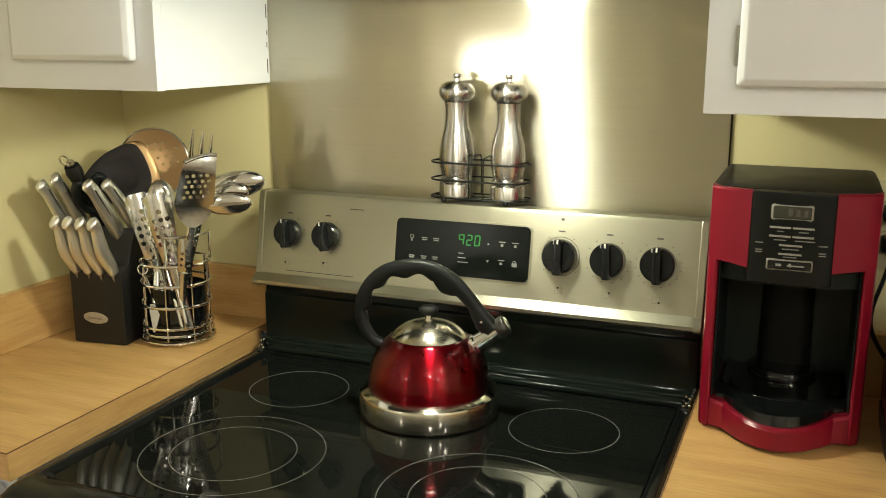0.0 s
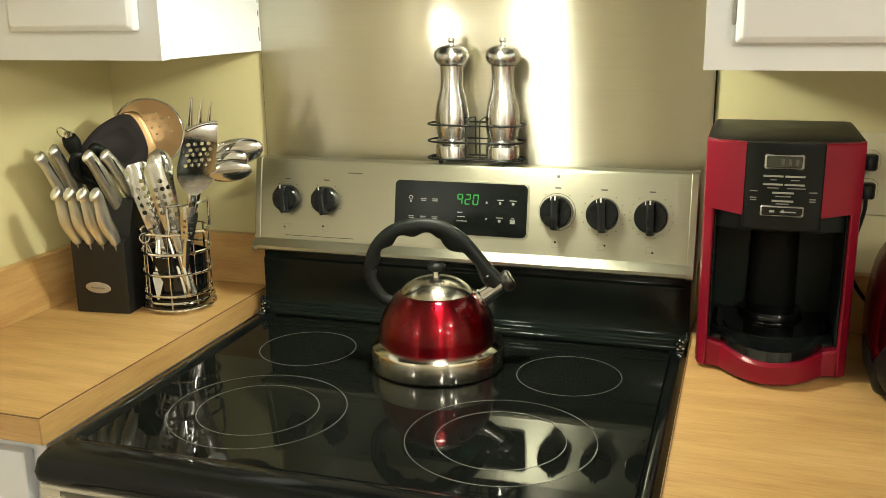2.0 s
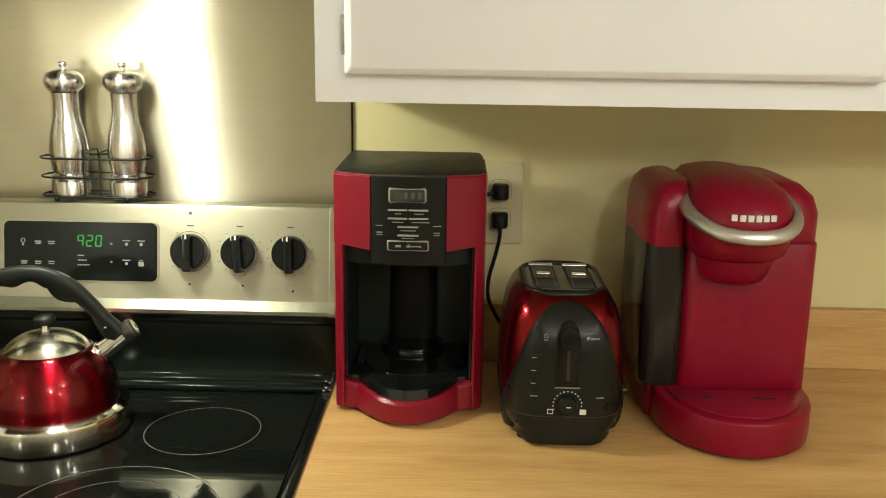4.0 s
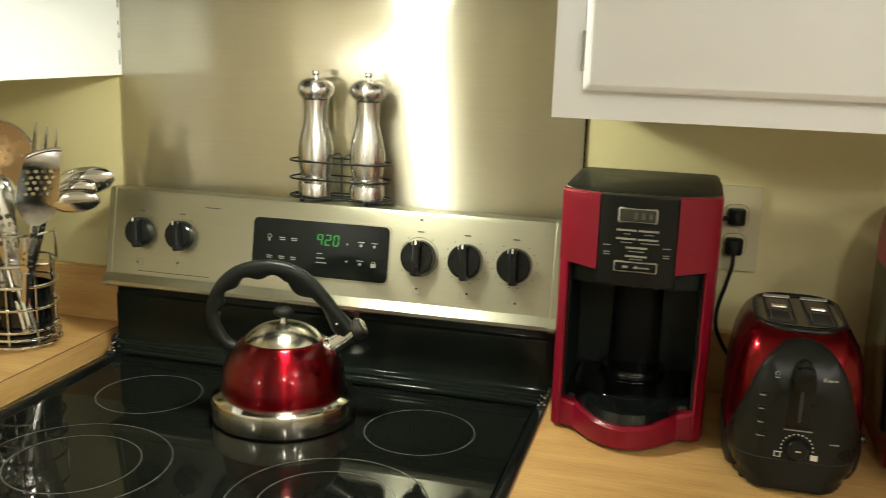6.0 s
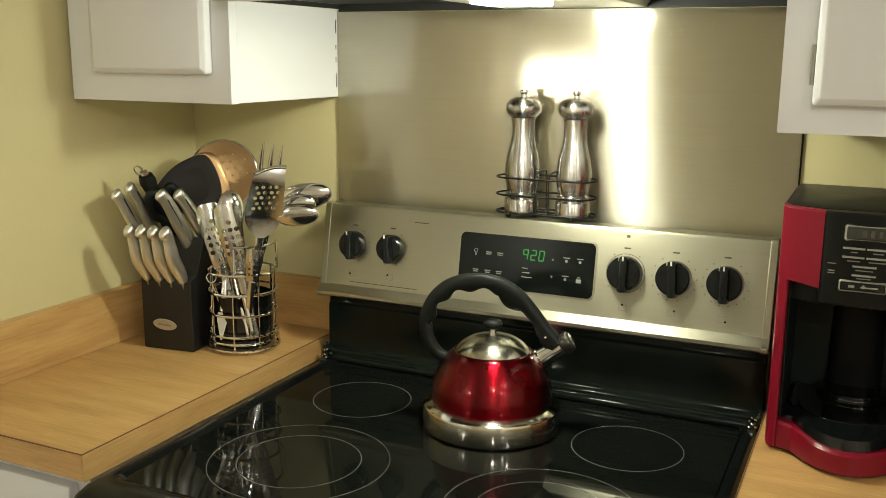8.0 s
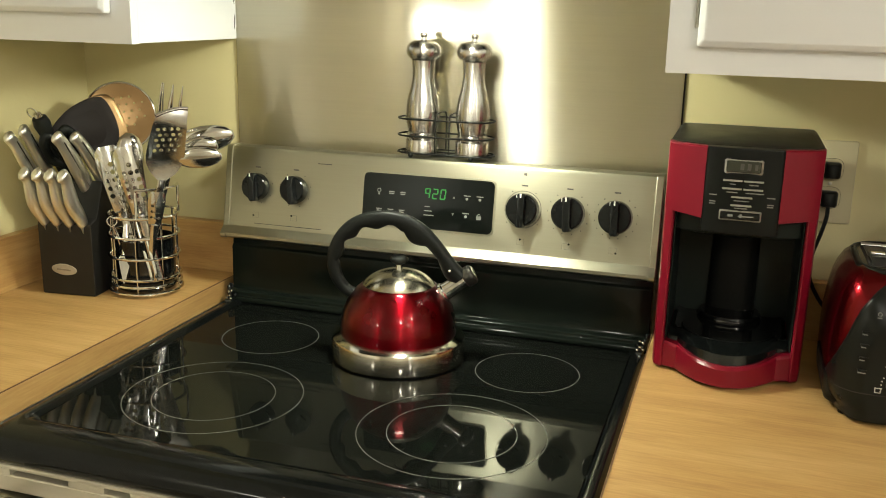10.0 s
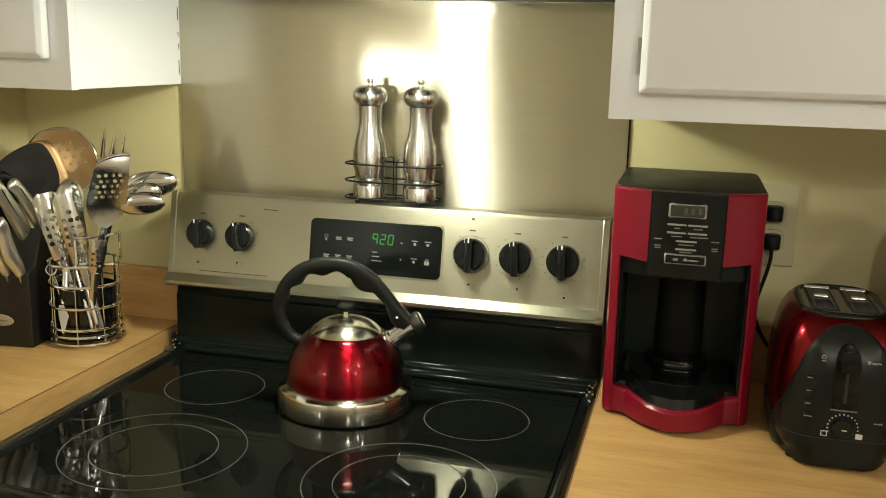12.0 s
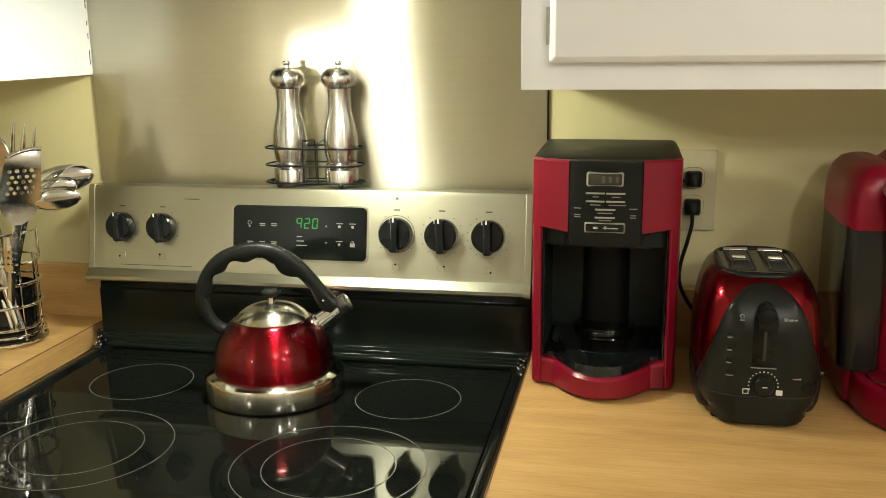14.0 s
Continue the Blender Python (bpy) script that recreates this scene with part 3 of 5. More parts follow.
# stainless control panel
prof = [(-0.030, 1.155), (-0.034, 1.166), (-0.070, 1.169), (-0.0765, 1.1675), (-0.0795, 1.162), (-0.1015, 1.036), (-0.104, 1.030), (-0.1115, 1.023),
        (-0.1165, 1.018), (-0.1165, 1.0125), (-0.112, 1.009), (-0.090, 1.009), (-0.030, 1.0125)]
panel = part("control_panel", extrude(prof, "x", -W + 0.002, W - 0.002), M_PANEL, rng, "brushed stainless control panel with a rolled lower lip", 22)
for sx in (-1, 1):
    capp = [(y - 0.0012 if y < -0.05 else y, z + (0.0012 if z > 1.1 else -0.0012)) for y, z in prof]
    a, b = (-W - 0.0015, -W + 0.010) if sx < 0 else (W - 0.010, W + 0.0015)
    part("end_cap", extrude(capp, "x", a, b, 0.0012), M_PANEL, rng, "folded steel end of the panel", 22)

SLOPE = math.atan2(0.1015 - 0.0795, 1.162 - 1.036)
PN = Vector((0, -math.cos(SLOPE), math.sin(SLOPE)))
PU = Vector((0, math.sin(SLOPE), math.cos(SLOPE)))
P0 = Vector((0, -0.0795, 1.162))


def on_panel(x, z, out=0.0):
    """A place on the sloping panel at x and height z, out metres proud of it."""
    return Vector((x, 0, 0)) + P0 + PU * ((z - P0.z) / PU.z) + PN * out


def panel_matrix(x, z, out=0.0):
    """Local x along the panel, y up it, z out of it."""
    m = Matrix((Vector((1, 0, 0)), PU, PN)).transposed().to_4x4()
    m.translation = on_panel(x, z, out)
    return m


def panel_bars(rows, mat, name, label, parent, out=0.0006):
    """Small printed marks: (x, z, width, height) each."""
    for x, z, w, h in rows:
        bm = box(-w / 2, w / 2, -h / 2, h / 2, -0.0004, 0.0004)
        part(name, turned(bm, panel_matrix(x, z, out)), mat, parent, label)
        label = ""


# clock and touch display
disp = part("display", turned(extrude(round_rect(-0.1145, 0.1145, -0.0435, 0.0435, 0.009), "z", -0.004, 0.0022, 0.0012), panel_matrix(-0.001, 1.098)), M_DISPLAY, rng, "black glass clock and oven display")
part("display_bezel", turned(extrude(round_rect(-0.1175, 0.1175, -0.0465, 0.0465, 0.011), "z", -0.004, 0.0010, 0.0008), panel_matrix(-0.001, 1.098)), M_PANEL, rng, "steel rim round the display")


def digit(x, z, on, h=0.0155, w=0.0078):
    """Seven-segment numeral."""
    seg = {"a": (0, h / 2, w, 0), "g": (0, 0, w, 0), "d": (0, -h / 2, w, 0), "f": (-w / 2, h / 4, 0, h / 2), "b": (w / 2, h / 4, 0, h / 2),
           "e": (-w / 2, -h / 4, 0, h / 2), "c": (w / 2, -h / 4, 0, h / 2)}
    bm = None
    for s in on:
        cx, cy, sw, sh = seg[s]
        cx += cy * 0.10
        bm = box(cx - max(sw, 0.0020) / 2, cx + max(sw, 0.0020) / 2, cy - max(sh * 0.9, 0.0020) / 2, cy + max(sh * 0.9, 0.0020) / 2, -0.0003, 0.0004, bm=bm)
    part("clock_digit", turned(bm, panel_matrix(x, z, 0.0027)), M_GREEN, disp, "glowing green clock numeral")


digit(-0.0005, 1.1135, "abcfg")
digit(0.0130, 1.1135, "abged")
digit(0.0265, 1.1135, "abcdef")
marks = []
for x in (-0.064, -0.044):
    marks += [(x, 1.1115, 0.010, 0.0016), (x, 1.1085, 0.009, 0.0016)]
for x in (-0.085, -0.064, -0.044):
    marks += [(x, 1.082, 0.010, 0.0016), (x, 1.079, 0.008, 0.0016)]
marks += [(0.000, 1.092, 0.009, 0.0015), (0.002, 1.085, 0.013, 0.0015), (0.004, 1.078, 0.018, 0.0015)]
for x in (0.068, 0.090):
    marks += [(x, 1.1145, 0.011, 0.0014)]
marks += [(0.068, 1.086, 0.011, 0.0014)]
panel_bars(marks, M_DIMPRINT, "touch_legend", "pale unreadable legend bars", disp, 0.0025)
for x, z in ((0.068, 1.1095), (0.090, 1.1095), (0.068, 1.081)):
    part("touch_dot", turned(lathe([(0, -0.0003), (0.0023, -0.0003), (0.0023, 0.0003), (0, 0.0003)], segs=12), panel_matrix(x, z, 0.0025)), M_DIMPRINT, disp)
for s, z in ((1, 1.110), (-1, 1.083)):
    part("arrow_mark", turned(extrude([(-0.002, -0.0015 * s), (0.002, -0.0015 * s), (0, 0.002 * s)], "z", -0.0003, 0.0003), panel_matrix(0.0455, z, 0.0025)), M_DIMPRINT, disp)
bm = annulus(0, 0.001, 0.0026, 0.0034, -0.0003, 0.0003, 16)
bm = box(-0.0012, 0.0012, -0.0065, -0.003, -0.0003, 0.0003, bm=bm)
part("bulb_symbol", turned(bm, panel_matrix(-0.0865, 1.1115, 0.0025)), M_DIMPRINT, disp)
bm = box(-0.004, 0.004, -0.005, 0.001, -0.0003, 0.0003)
bm = annulus(0, 0.0018, 0.002, 0.0028, -0.0003, 0.0003, 16, bm)
part("lock_symbol", turned(bm, panel_matrix(0.090, 1.0825, 0.0025)), M_DIMPRINT, disp)


def knob(x, z, tilt, r, marks, ring_line, spot):
    m = panel_matrix(x, z) @ pose(0, 0, 0, 0, 0, tilt)
    sec = lambda rr, zz: [(rr * math.cos(2 * math.pi * k / 40), rr * math.sin(2 * math.pi * k / 40), zz) for k in range(40)]
    bm = loft([sec(r * 1.0, 0.0004), sec(r, 0.004), sec(r * 0.985, 0.011), sec(r * 0.95, 0.015), sec(r * 0.88, 0.0165)])
    k = part("knob", turned(bm, m), M_KNOB, rng, "round glossy black control knob")
    # grip bar across the face
    g = loft([[(px, py, zz) for px, py in round_rect(-hw, hw, -hl * 1.10, hl, min(hw, 0.004), 4)] for hw, hl, zz in
              ((0.0078, r * 0.985, 0.010), (0.0072, r * 0.985, 0.020), (0.0058, r * 0.96, 0.0245), (0.0040, r * 0.90, 0.0255))])
    part("grip", turned(g, m), M_KNOB, k)
    part("pointer", turned(box(-0.0012, 0.0012, r * 0.72, r * 0.965, 0.0248, 0.0259), m), M_PRINT, k, "white pointer line")
    part("pointer", turned(box(-0.0085, -0.0068, r * 0.70, r * 0.90, 0.0150, 0.0176), m), M_PRINT, k)
    for i in range(marks):
        a = radians(-235 + 290 * i / max(1, marks - 1))
        c = panel_matrix(x + 0.0365 * math.cos(a) * r / 0.029, z + 0.0365 * math.sin(a) * r / 0.029 * PU.z, 0.0004)
        part("dial_tick", turned(box(-0.0008, 0.0008, -0.0008, 0.0008, -0.0003, 0.0003), c), M_DARKPRINT, rng)
    part("dial_legend", turned(box(-0.005, 0.005, -0.0011, 0.0011, -0.0003, 0.0003), panel_matrix(x, z + r * 1.42, 0.0004)), M_DARKPRINT, rng)
    bm = annulus(0, 0, r * 1.10, r * 1.13, -0.0002, 0.0004, 48) if ring_line else None
    if bm:
        part("dial_ring", turned(bm, panel_matrix(x, z, 0.0004)), M_DARKPRINT, rng)
    # small square cooking-zone pictogram below
    zz = z - 0.052 if r > 0.025 else z - 0.049
    bm = None
    for a, b, c, d in ((-0.006, 0.006, -0.0050, -0.0044), (-0.006, 0.006, 0.0044, 0.0050), (-0.006, -0.0054, -0.0044, 0.0044), (0.0054, 0.006, -0.0044, 0.0044)):
        bm = box(a, b, c, d, -0.0003, 0.0003, bm=bm)
    zs = part("zone_symbol", turned(bm, panel_matrix(x, zz, 0.0004)), M_FAINTPRINT, rng, "faint cooking-zone outline")
    part("zone_dot", turned(lathe([(0, -0.0003), (0.0017, -0.0003), (0.0017, 0.0003), (0, 0.0003)], segs=10), panel_matrix(x + spot[0], zz + spot[1], 0.0006)), M_KNOB, zs, "small black dot")


knob(-0.3175, 1.1005, 8, 0.0238, 8, False, (-0.0045, -0.001))
knob(-0.2435, 1.1005, 10, 0.0238, 8, False, (-0.0045, 0.0035))
knob(0.1625, 1.1005, 0, 0.0268, 4, True, (-0.001, 0.004))
knob(0.2365, 1.1005, 4, 0.0268, 12, False, (0.0045, 0.0035))
knob(0.3115, 1.1005, 2, 0.0268, 14, False, (0.0045, -0.0035))
panel_bars([(-0.19, 1.148, 0.026, 0.0014), (0.1625, 1.1565, 0.005, 0.004)], M_DARKPRINT, "panel_print", "dark unreadable print bars", rng)
panel_bars([(-0.255, 1.0365, 0.13, 0.0012)], M_DARKPRINT, "vent_line", "fine dark vent line in the panel", rng)

# vent strip with slots under the cooktop, oven door and handle below
bm = None
YS = -0.690
for z0, z1 in ((0.8420, 0.8485), (0.812, 0.8345)):
    bm = box(-W + 0.004, W - 0.004, YS, YS + 0.03, z0, z1, 0.0015, 1, bm)
slots = [(-0.345, -0.257), (-0.205, -0.168), (-0.143, 0.143), (0.168, 0.205), (0.257, 0.345)]
edge = [-W + 0.004] + [v for s in slots for v in s] + [W - 0.004]
for k in range(0, len(edge), 2):
    bm = box(edge[k], edge[k + 1], YS + 0.0006, YS + 0.03, 0.8340, 0.8425, 0.0, 1, bm)
part("vent_strip", bm, M_VENT, rng, "steel strip with dark vent slots", 22)
part("vent_recess", box(-W + 0.006, W - 0.006, YS + 0.012, YS + 0.031, 0.8346, 0.8419), M_DARK, rng)
door = part("oven_door", box(-W + 0.003, W - 0.003, -0.695, -0.657, 0.20, 0.808, 0.005), M_PANEL, rng, "stainless oven door")
part("window", box(-0.25, 0.25, -0.6975, -0.6945, 0.36, 0.64, 0.002), M_GLASS, door, "dark oven window")
part("door_handle", tube(smooth_path([(-0.355, -0.690, 0.786), (-0.347, -0.720, 0.808), (-0.30, -0.738, 0.818), (-0.1, -0.752, 0.816), (0.1, -0.752, 0.816), (0.30, -0.738, 0.818), (0.347, -0.720, 0.808), (0.355, -0.690, 0.786)], 6), 0.012, 12), M_VENT, door, "bowed steel oven handle")
part("drawer", box(-W + 0.003, W - 0.003, -0.690, -0.657, 0.03, 0.19, 0.004), M_PANEL, rng, "stainless storage drawer")

# ---------------------------------------------------------------- kettle
KX, KY = 0.008, -0.246
ket = thing("kettle", (KX, KY, Z_GLASS + 0.0003), "shiny red stainless whistling kettle with a black loop handle", "kettle")
z = Z_GLASS + 0.0005
part("base_band", lathe([(0.0, z), (0.1000, z), (0.1030, z + 0.0012), (0.1038, z + 0.004), (0.1036, z + 0.0310), (0.1024, z + 0.0345), (0.0985, z + 0.0368),
                         (0.0945, z + 0.0380), (0.0905, z + 0.0400), (0.0, z + 0.0400)], KX, KY, 72), M_BAND, ket, "polished steel base band", 30)
body = part("body", lathe([(0.0860, z + 0.0395), (0.0898, z + 0.0398), (0.0902, z + 0.045), (0.0892, z + 0.058), (0.0864, z + 0.072), (0.0816, z + 0.085), (0.0748, z + 0.0975),
                           (0.0666, z + 0.1075), (0.0585, z + 0.1147), (0.0560, z + 0.1162), (0.048, z + 0.1164)], KX, KY, 72), M_REDMETAL, ket, "red lacquered dome body", 50)
lid = part("lid", lathe([(0.048, z + 0.1150), (0.0545, z + 0.1156), (0.0556, z + 0.1172), (0.0540, z + 0.1192), (0.047, z + 0.1258), (0.036, z + 0.1325), (0.023, z + 0.1368),
                         (0.010, z + 0.1385), (0.0, z + 0.1388)], KX, KY, 64), M_LID, ket, "satin steel domed lid", 50)
part("knob_stem", lathe([(0.0, z + 0.136), (0.0062, z + 0.1365), (0.0052, z + 0.139), (0.0047, z + 0.150), (0.0, z + 0.150)], KX, KY, 24), M_STEEL, lid, "bright knob stem", 50)
part("lid_knob", lathe([(0.0000, z + 0.1465), (0.0045, z + 0.1466), (0.0082, z + 0.1485), (0.0138, z + 0.1525), (0.0143, z + 0.1565), (0.0106, z + 0.1605), (0.0000, z + 0.1615)], KX, KY, 32), M_HANDLE, lid, "black lid knob", 50)
KM = Matrix.Translation((KX, KY, z)) @ pose(0, 0, 0, 0, 0, 14) @ Matrix.Diagonal((0.925, 0.925, 0.985, 1))
spout = [(0.066, 0, 0.100), (0.082, 0, 0.111), (0.101, 0, 0.124), (0.114, 0, 0.133)]
part("spout", turned(tube(smooth_path(spout, 4), [0.0155 - 0.0035 * min(1, k / 10) for k in range(13)], 20), KM), M_STEEL, ket, "short polished steel spout", 50)
CAPM = KM @ Matrix.Translation((0.1165, 0, 0.135)) @ pose(0, 0, 0, 0, 54, 0)
whistle = part("whistle_cap", turned(lathe([(0.0, -0.009), (0.0138, -0.009), (0.0158, -0.006), (0.0162, 0.004), (0.0150, 0.0075), (0.0132, 0.0085), (0.0, 0.0085)], segs=28), CAPM), M_COLLAR, ket, "dark grey whistle collar", 40)
part("cap_face", turned(lathe([(0.0, 0.0086), (0.0112, 0.0086), (0.0118, 0.0098), (0.0060, 0.0104), (0.0, 0.0104)], segs=28), CAPM), M_STEEL, whistle, "bright steel cap face", 40)
for k in range(3):
    a = radians(30 + 120 * k)
    part("whistle_hole", turned(lathe([(0.0, 0.0103), (0.0014, 0.0103), (0.0014, 0.0108), (0.0, 0.0108)], 0.0032 * math.cos(a), 0.0032 * math.sin(a), 10), CAPM), M_DARK, whistle)
part("spout_collar", turned(lathe([(0.0150, -0.004), (0.0172, -0.003), (0.0172, 0.002), (0.0150, 0.004)], segs=28), KM @ Matrix.Translation((0.075, 0, 0.106)) @ pose(0, 0, 0, 0, 54, 0)), M_STEEL, ket, "bright ring at the spout's root", 40)
# loop handle with finger grips: inner edge scalloped
path = smooth_path([(-0.076, 0, 0.100), (-0.092, 0, 0.109), (-0.1065, 0, 0.132), (-0.1085, 0, 0.160), (-0.0955, 0, 0.189), (-0.070, 0, 0.211), (-0.034, 0, 0.2205),
                    (0.004, 0, 0.218), (0.036, 0, 0.203), (0.060, 0, 0.180), (0.079, 0, 0.158), (0.096, 0, 0.142), (0.104, 0, 0.135)], 8)
rings = []
nP = len(path)
for k, p in enumerate(path):
    d = (path[min(k + 1, nP - 1)] - path[max(k - 1, 0)]).normalized()
    out = Vector((-d.z, 0, d.x)).normalized()
    s = k / (nP - 1)
    thick = 0.0085 + 0.004 * math.sin(math.pi * min(1, max(0, (s - 0.05) / 0.9)))
    inner = thick
    if 0.22 < s < 0.60:
        inner += 0.0036 * math.cos((s - 0.22) / 0.38 * 2 * math.pi * 3.5 + math.pi)
    if 0.60 <= s < 0.72:
        inner += 0.0125 * math.sin((s - 0.60) / 0.12 * math.pi) ** 0.7
    if s > 0.80:
        inner += 0.0115 * min(1, (s - 0.80) / 0.08)
    half = 0.0105 if s < 0.8 else 0.0105 + 0.004 * (s - 0.8) / 0.2
    sec = []
    for j in range(16):
        a = 2 * math.pi * j / 16
        ca, sa = math.cos(a), math.sin(a)
        rr = thick if ca > 0 else inner
        sec.append(p + out * (math.copysign(abs(ca) ** 0.75, ca) * rr) + Vector((0, 1, 0)) * (math.copysign(abs(sa) ** 0.75, sa) * half))
    rings.append(sec)
part("handle", turned(loft(rings), KM), M_HANDLE, ket, "black loop handle with finger grips", 60)
part("handle_rivet", turned(ball(0.0845, -0.0150, 0.1455, 0.0028, None, 10, 0.8), KM), M_STEEL, ket, "small bright rivet")
part("handle_bracket", turned(box(-0.086, -0.066, -0.008, 0.008, 0.088, 0.104, 0.003), KM), M_HANDLE, ket)

# ---------------------------------------------------------------- mills in their rack
Z_SHELF = 1.1692
rack = thing("mill_rack", (0.018, -0.048, Z_SHELF), "black wire rack holding two pepper mills", "rack")
RY0, RY1, RX0, RX1 = -0.0765, -0.016, -0.067, 0.098
for zz, name in ((Z_SHELF + 0.0075, "base_wire"), (Z_SHELF + 0.036, "rail"), (Z_SHELF + 0.064, "rail")):
    loop = [(px, py, zz) for px, py in round_rect(RX0, RX1, RY0, RY1, 0.028, 6)]
    part(name, tube(loop, 0.0015, 8, closed=True), M_BLACK, rack)
for x in (RX0 + 0.03, RX1 - 0.03):
    part("foot", ball(x, RY0 + 0.001, Z_SHELF + 0.0042, 0.0042), M_BLACK, rack)
    part("foot", ball(x, RY1 - 0.001, Z_SHELF + 0.0042, 0.0042), M_BLACK, rack)
for y in (RY0 + 0.02, RY1 - 0.02):
    part("base_wire", tube([(RX0, y, Z_SHELF + 0.006), (RX1, y, Z_SHELF + 0.006)], 0.0015, 6), M_BLACK, rack)
for x in (0.006, 0.030):
    pts = [(x, RY0, Z_SHELF + 0.0075), (x, RY0, Z_SHELF + 0.064), (x, RY0 + 0.004, Z_SHELF + 0.073), (x, RY0 + 0.030, Z_SHELF + 0.075), (x, RY1 - 0.004, Z_SHELF + 0.073), (x, RY1, Z_SHELF + 0.064), (x, RY1, Z_SHELF + 0.0075)]
    part("upright", tube(pts, 0.0012, 6), M_BLACK, rack)

z = Z_SHELF + 0.0078
MX1, MX2, MY = -0.0265, 0.0610, -0.046
mill = thing("pepper_mill", (MX1, MY, z), "tall brushed stainless steel pepper mill with a rounded head", "pepper mill", "mills in the rack")
part("base", lathe([(0.0, z), (0.0261, z), (0.0278, z + 0.001), (0.0280, z + 0.020), (0.0266, z + 0.0225), (0.0239, z + 0.0245), (0.0, z + 0.0245)], MX1, MY, 40), M_MILL, mill, "", 30)
part("body", lathe([(0.0, z + 0.0245), (0.0235, z + 0.0248), (0.0258, z + 0.027), (0.0260, z + 0.030), (0.0235, z + 0.0325), (0.0246, z + 0.037), (0.0275, z + 0.050), (0.0283, z + 0.062),
                    (0.0275, z + 0.075), (0.0250, z + 0.092), (0.0200, z + 0.110), (0.0182, z + 0.124), (0.0184, z + 0.138), (0.0195, z + 0.150), (0.0198, z + 0.1515), (0.0, z + 0.1515)], MX1, MY, 40), M_MILL, mill, "", 30)
part("head", lathe([(0.0, z + 0.1520), (0.0191, z + 0.1522), (0.0228, z + 0.1545), (0.0272, z + 0.1600), (0.0289, z + 0.1665), (0.0278, z + 0.1735), (0.0228, z + 0.1800), (0.0144, z + 0.1835), (0.0056, z + 0.1845), (0.0, z + 0.1846)], MX1, MY, 40), M_MILL, mill, "", 50)
part("knob", lathe([(0.0, z + 0.1840), (0.0046, z + 0.1842), (0.0040, z + 0.1885), (0.0062, z + 0.1905), (0.0064, z + 0.1945), (0.0052, z + 0.1958), (0.0, z + 0.1960)], MX1, MY, 20), M_STEEL, mill, "", 50)
copy_thing(mill, pose(MX2, MY, z))

# ---------------------------------------------------------------- coffee maker
CX, CZ = 0.4950, Z_TOP - 0.001
cof = thing("coffee_maker", (CX, -0.16, CZ), "red and black drip coffee maker without its carafe", "coffee maker")


def plan(points):
    return [(CX + x, y) for x, y in points]


YB = -0.052
for sx in (-1, 1):
    pts = [(sx * 0.1020, YB), (sx * 0.1020, -0.206), (sx * 0.0990, -0.224), (sx * 0.0895, -0.233), (sx * 0.0860, -0.231), (sx * 0.0860, YB)]
    part("side_pillar", extrude(plan(pts), "z", CZ + 0.004, CZ + 0.3275, 0.002), M_RED, cof, "red side pillar")
    # faceted wing whose lower edge drops towards the control panel
    pts = [(sx * 0.1022, -0.203, 0.2360), (sx * 0.1000, -0.2230, 0.2360), (sx * 0.0890, -0.2342, 0.2350), (sx * 0.0690, -0.2430, 0.2335), (sx * 0.0495, -0.2500, 0.2310), (sx * 0.0495, -0.20, 0.2310), (sx * 0.0858, -0.20, 0.2350)]
    bm = loft([[(CX + x, y, CZ + zz) for x, y, zz in pts], [(CX + x, y, CZ + zz + 0.004) for x, y, zz in pts], [(CX + x, y, CZ + 0.3270) for x, y, zz in pts],
               [(CX + x * 0.994, y + (0.002 if y < -0.21 else 0.0), CZ + 0.3292) for x, y, zz in pts]])
    part("front_wing", bm, M_RED, cof, "red faceted front wing", 25)
# black control panel between the wings
arc = [(-0.0500, -0.2485)] + [(0.0500 * math.sin(radians(a)), -0.2485 - 0.0075 * math.cos(radians(a))) for a in range(-75, 76, 15)] + [(0.0500, -0.2485), (0.0500, -0.19), (-0.0500, -0.19)]
ctrl = part("control_panel", extrude(plan(arc), "z", CZ + 0.2135, CZ + 0.3295, 0.002), M_BLACK, cof, "black control panel with a small display")
part("brew_head", extrude(plan([(-0.0855, -0.216), (-0.05, -0.232), (0.05, -0.232), (0.0855, -0.216), (0.0855, YB - 0.03), (-0.0855, YB - 0.03)]), "z", CZ + 0.2060, CZ + 0.320, 0.003), M_CAVITY, cof, "black filter housing")
part("filter_cone", loft([[(CX + r * math.cos(2 * math.pi * k / 36), -0.165 + r * math.sin(2 * math.pi * k / 36), CZ + zz) for k in range(36)] for r, zz in ((0.018, 0.192), (0.022, 0.193), (0.044, 0.2065))]), M_CAVITY, cof, "black filter cone over the plate", 50)
part("rear_wall", box(CX - 0.0858, CX + 0.0858, -0.085, YB, CZ + 0.02, CZ + 0.325, 0.002), M_CAVITY, cof, "dull black rear wall")
col = []
for zz, hw, y in ((0.040, 0.036, -0.097), (0.205, 0.034, -0.095)):
    col.append([(CX + x, yy, CZ + zz) for x, yy in [(-hw, -0.0845), (-hw, y + 0.006), (-hw + 0.004, y)] + [(hw * 0.86 * math.sin(radians(a)), y - 0.008 * math.cos(radians(a))) for a in range(-80, 81, 16)] + [(hw - 0.004, y), (hw, y + 0.006), (hw, -0.0845)]])
part("rear_column", loft(col), M_COLUMN, cof, "smooth grey-black rear column", 40)
part("rear_step", lathe([(0.0, CZ + 0.046), (0.046, CZ + 0.046), (0.046, CZ + 0.0595), (0.0440, CZ + 0.0620), (0.0, CZ + 0.0620)], CX, -0.108, 40), M_POLBLACK, cof, "glossy black step behind the plate", 40)
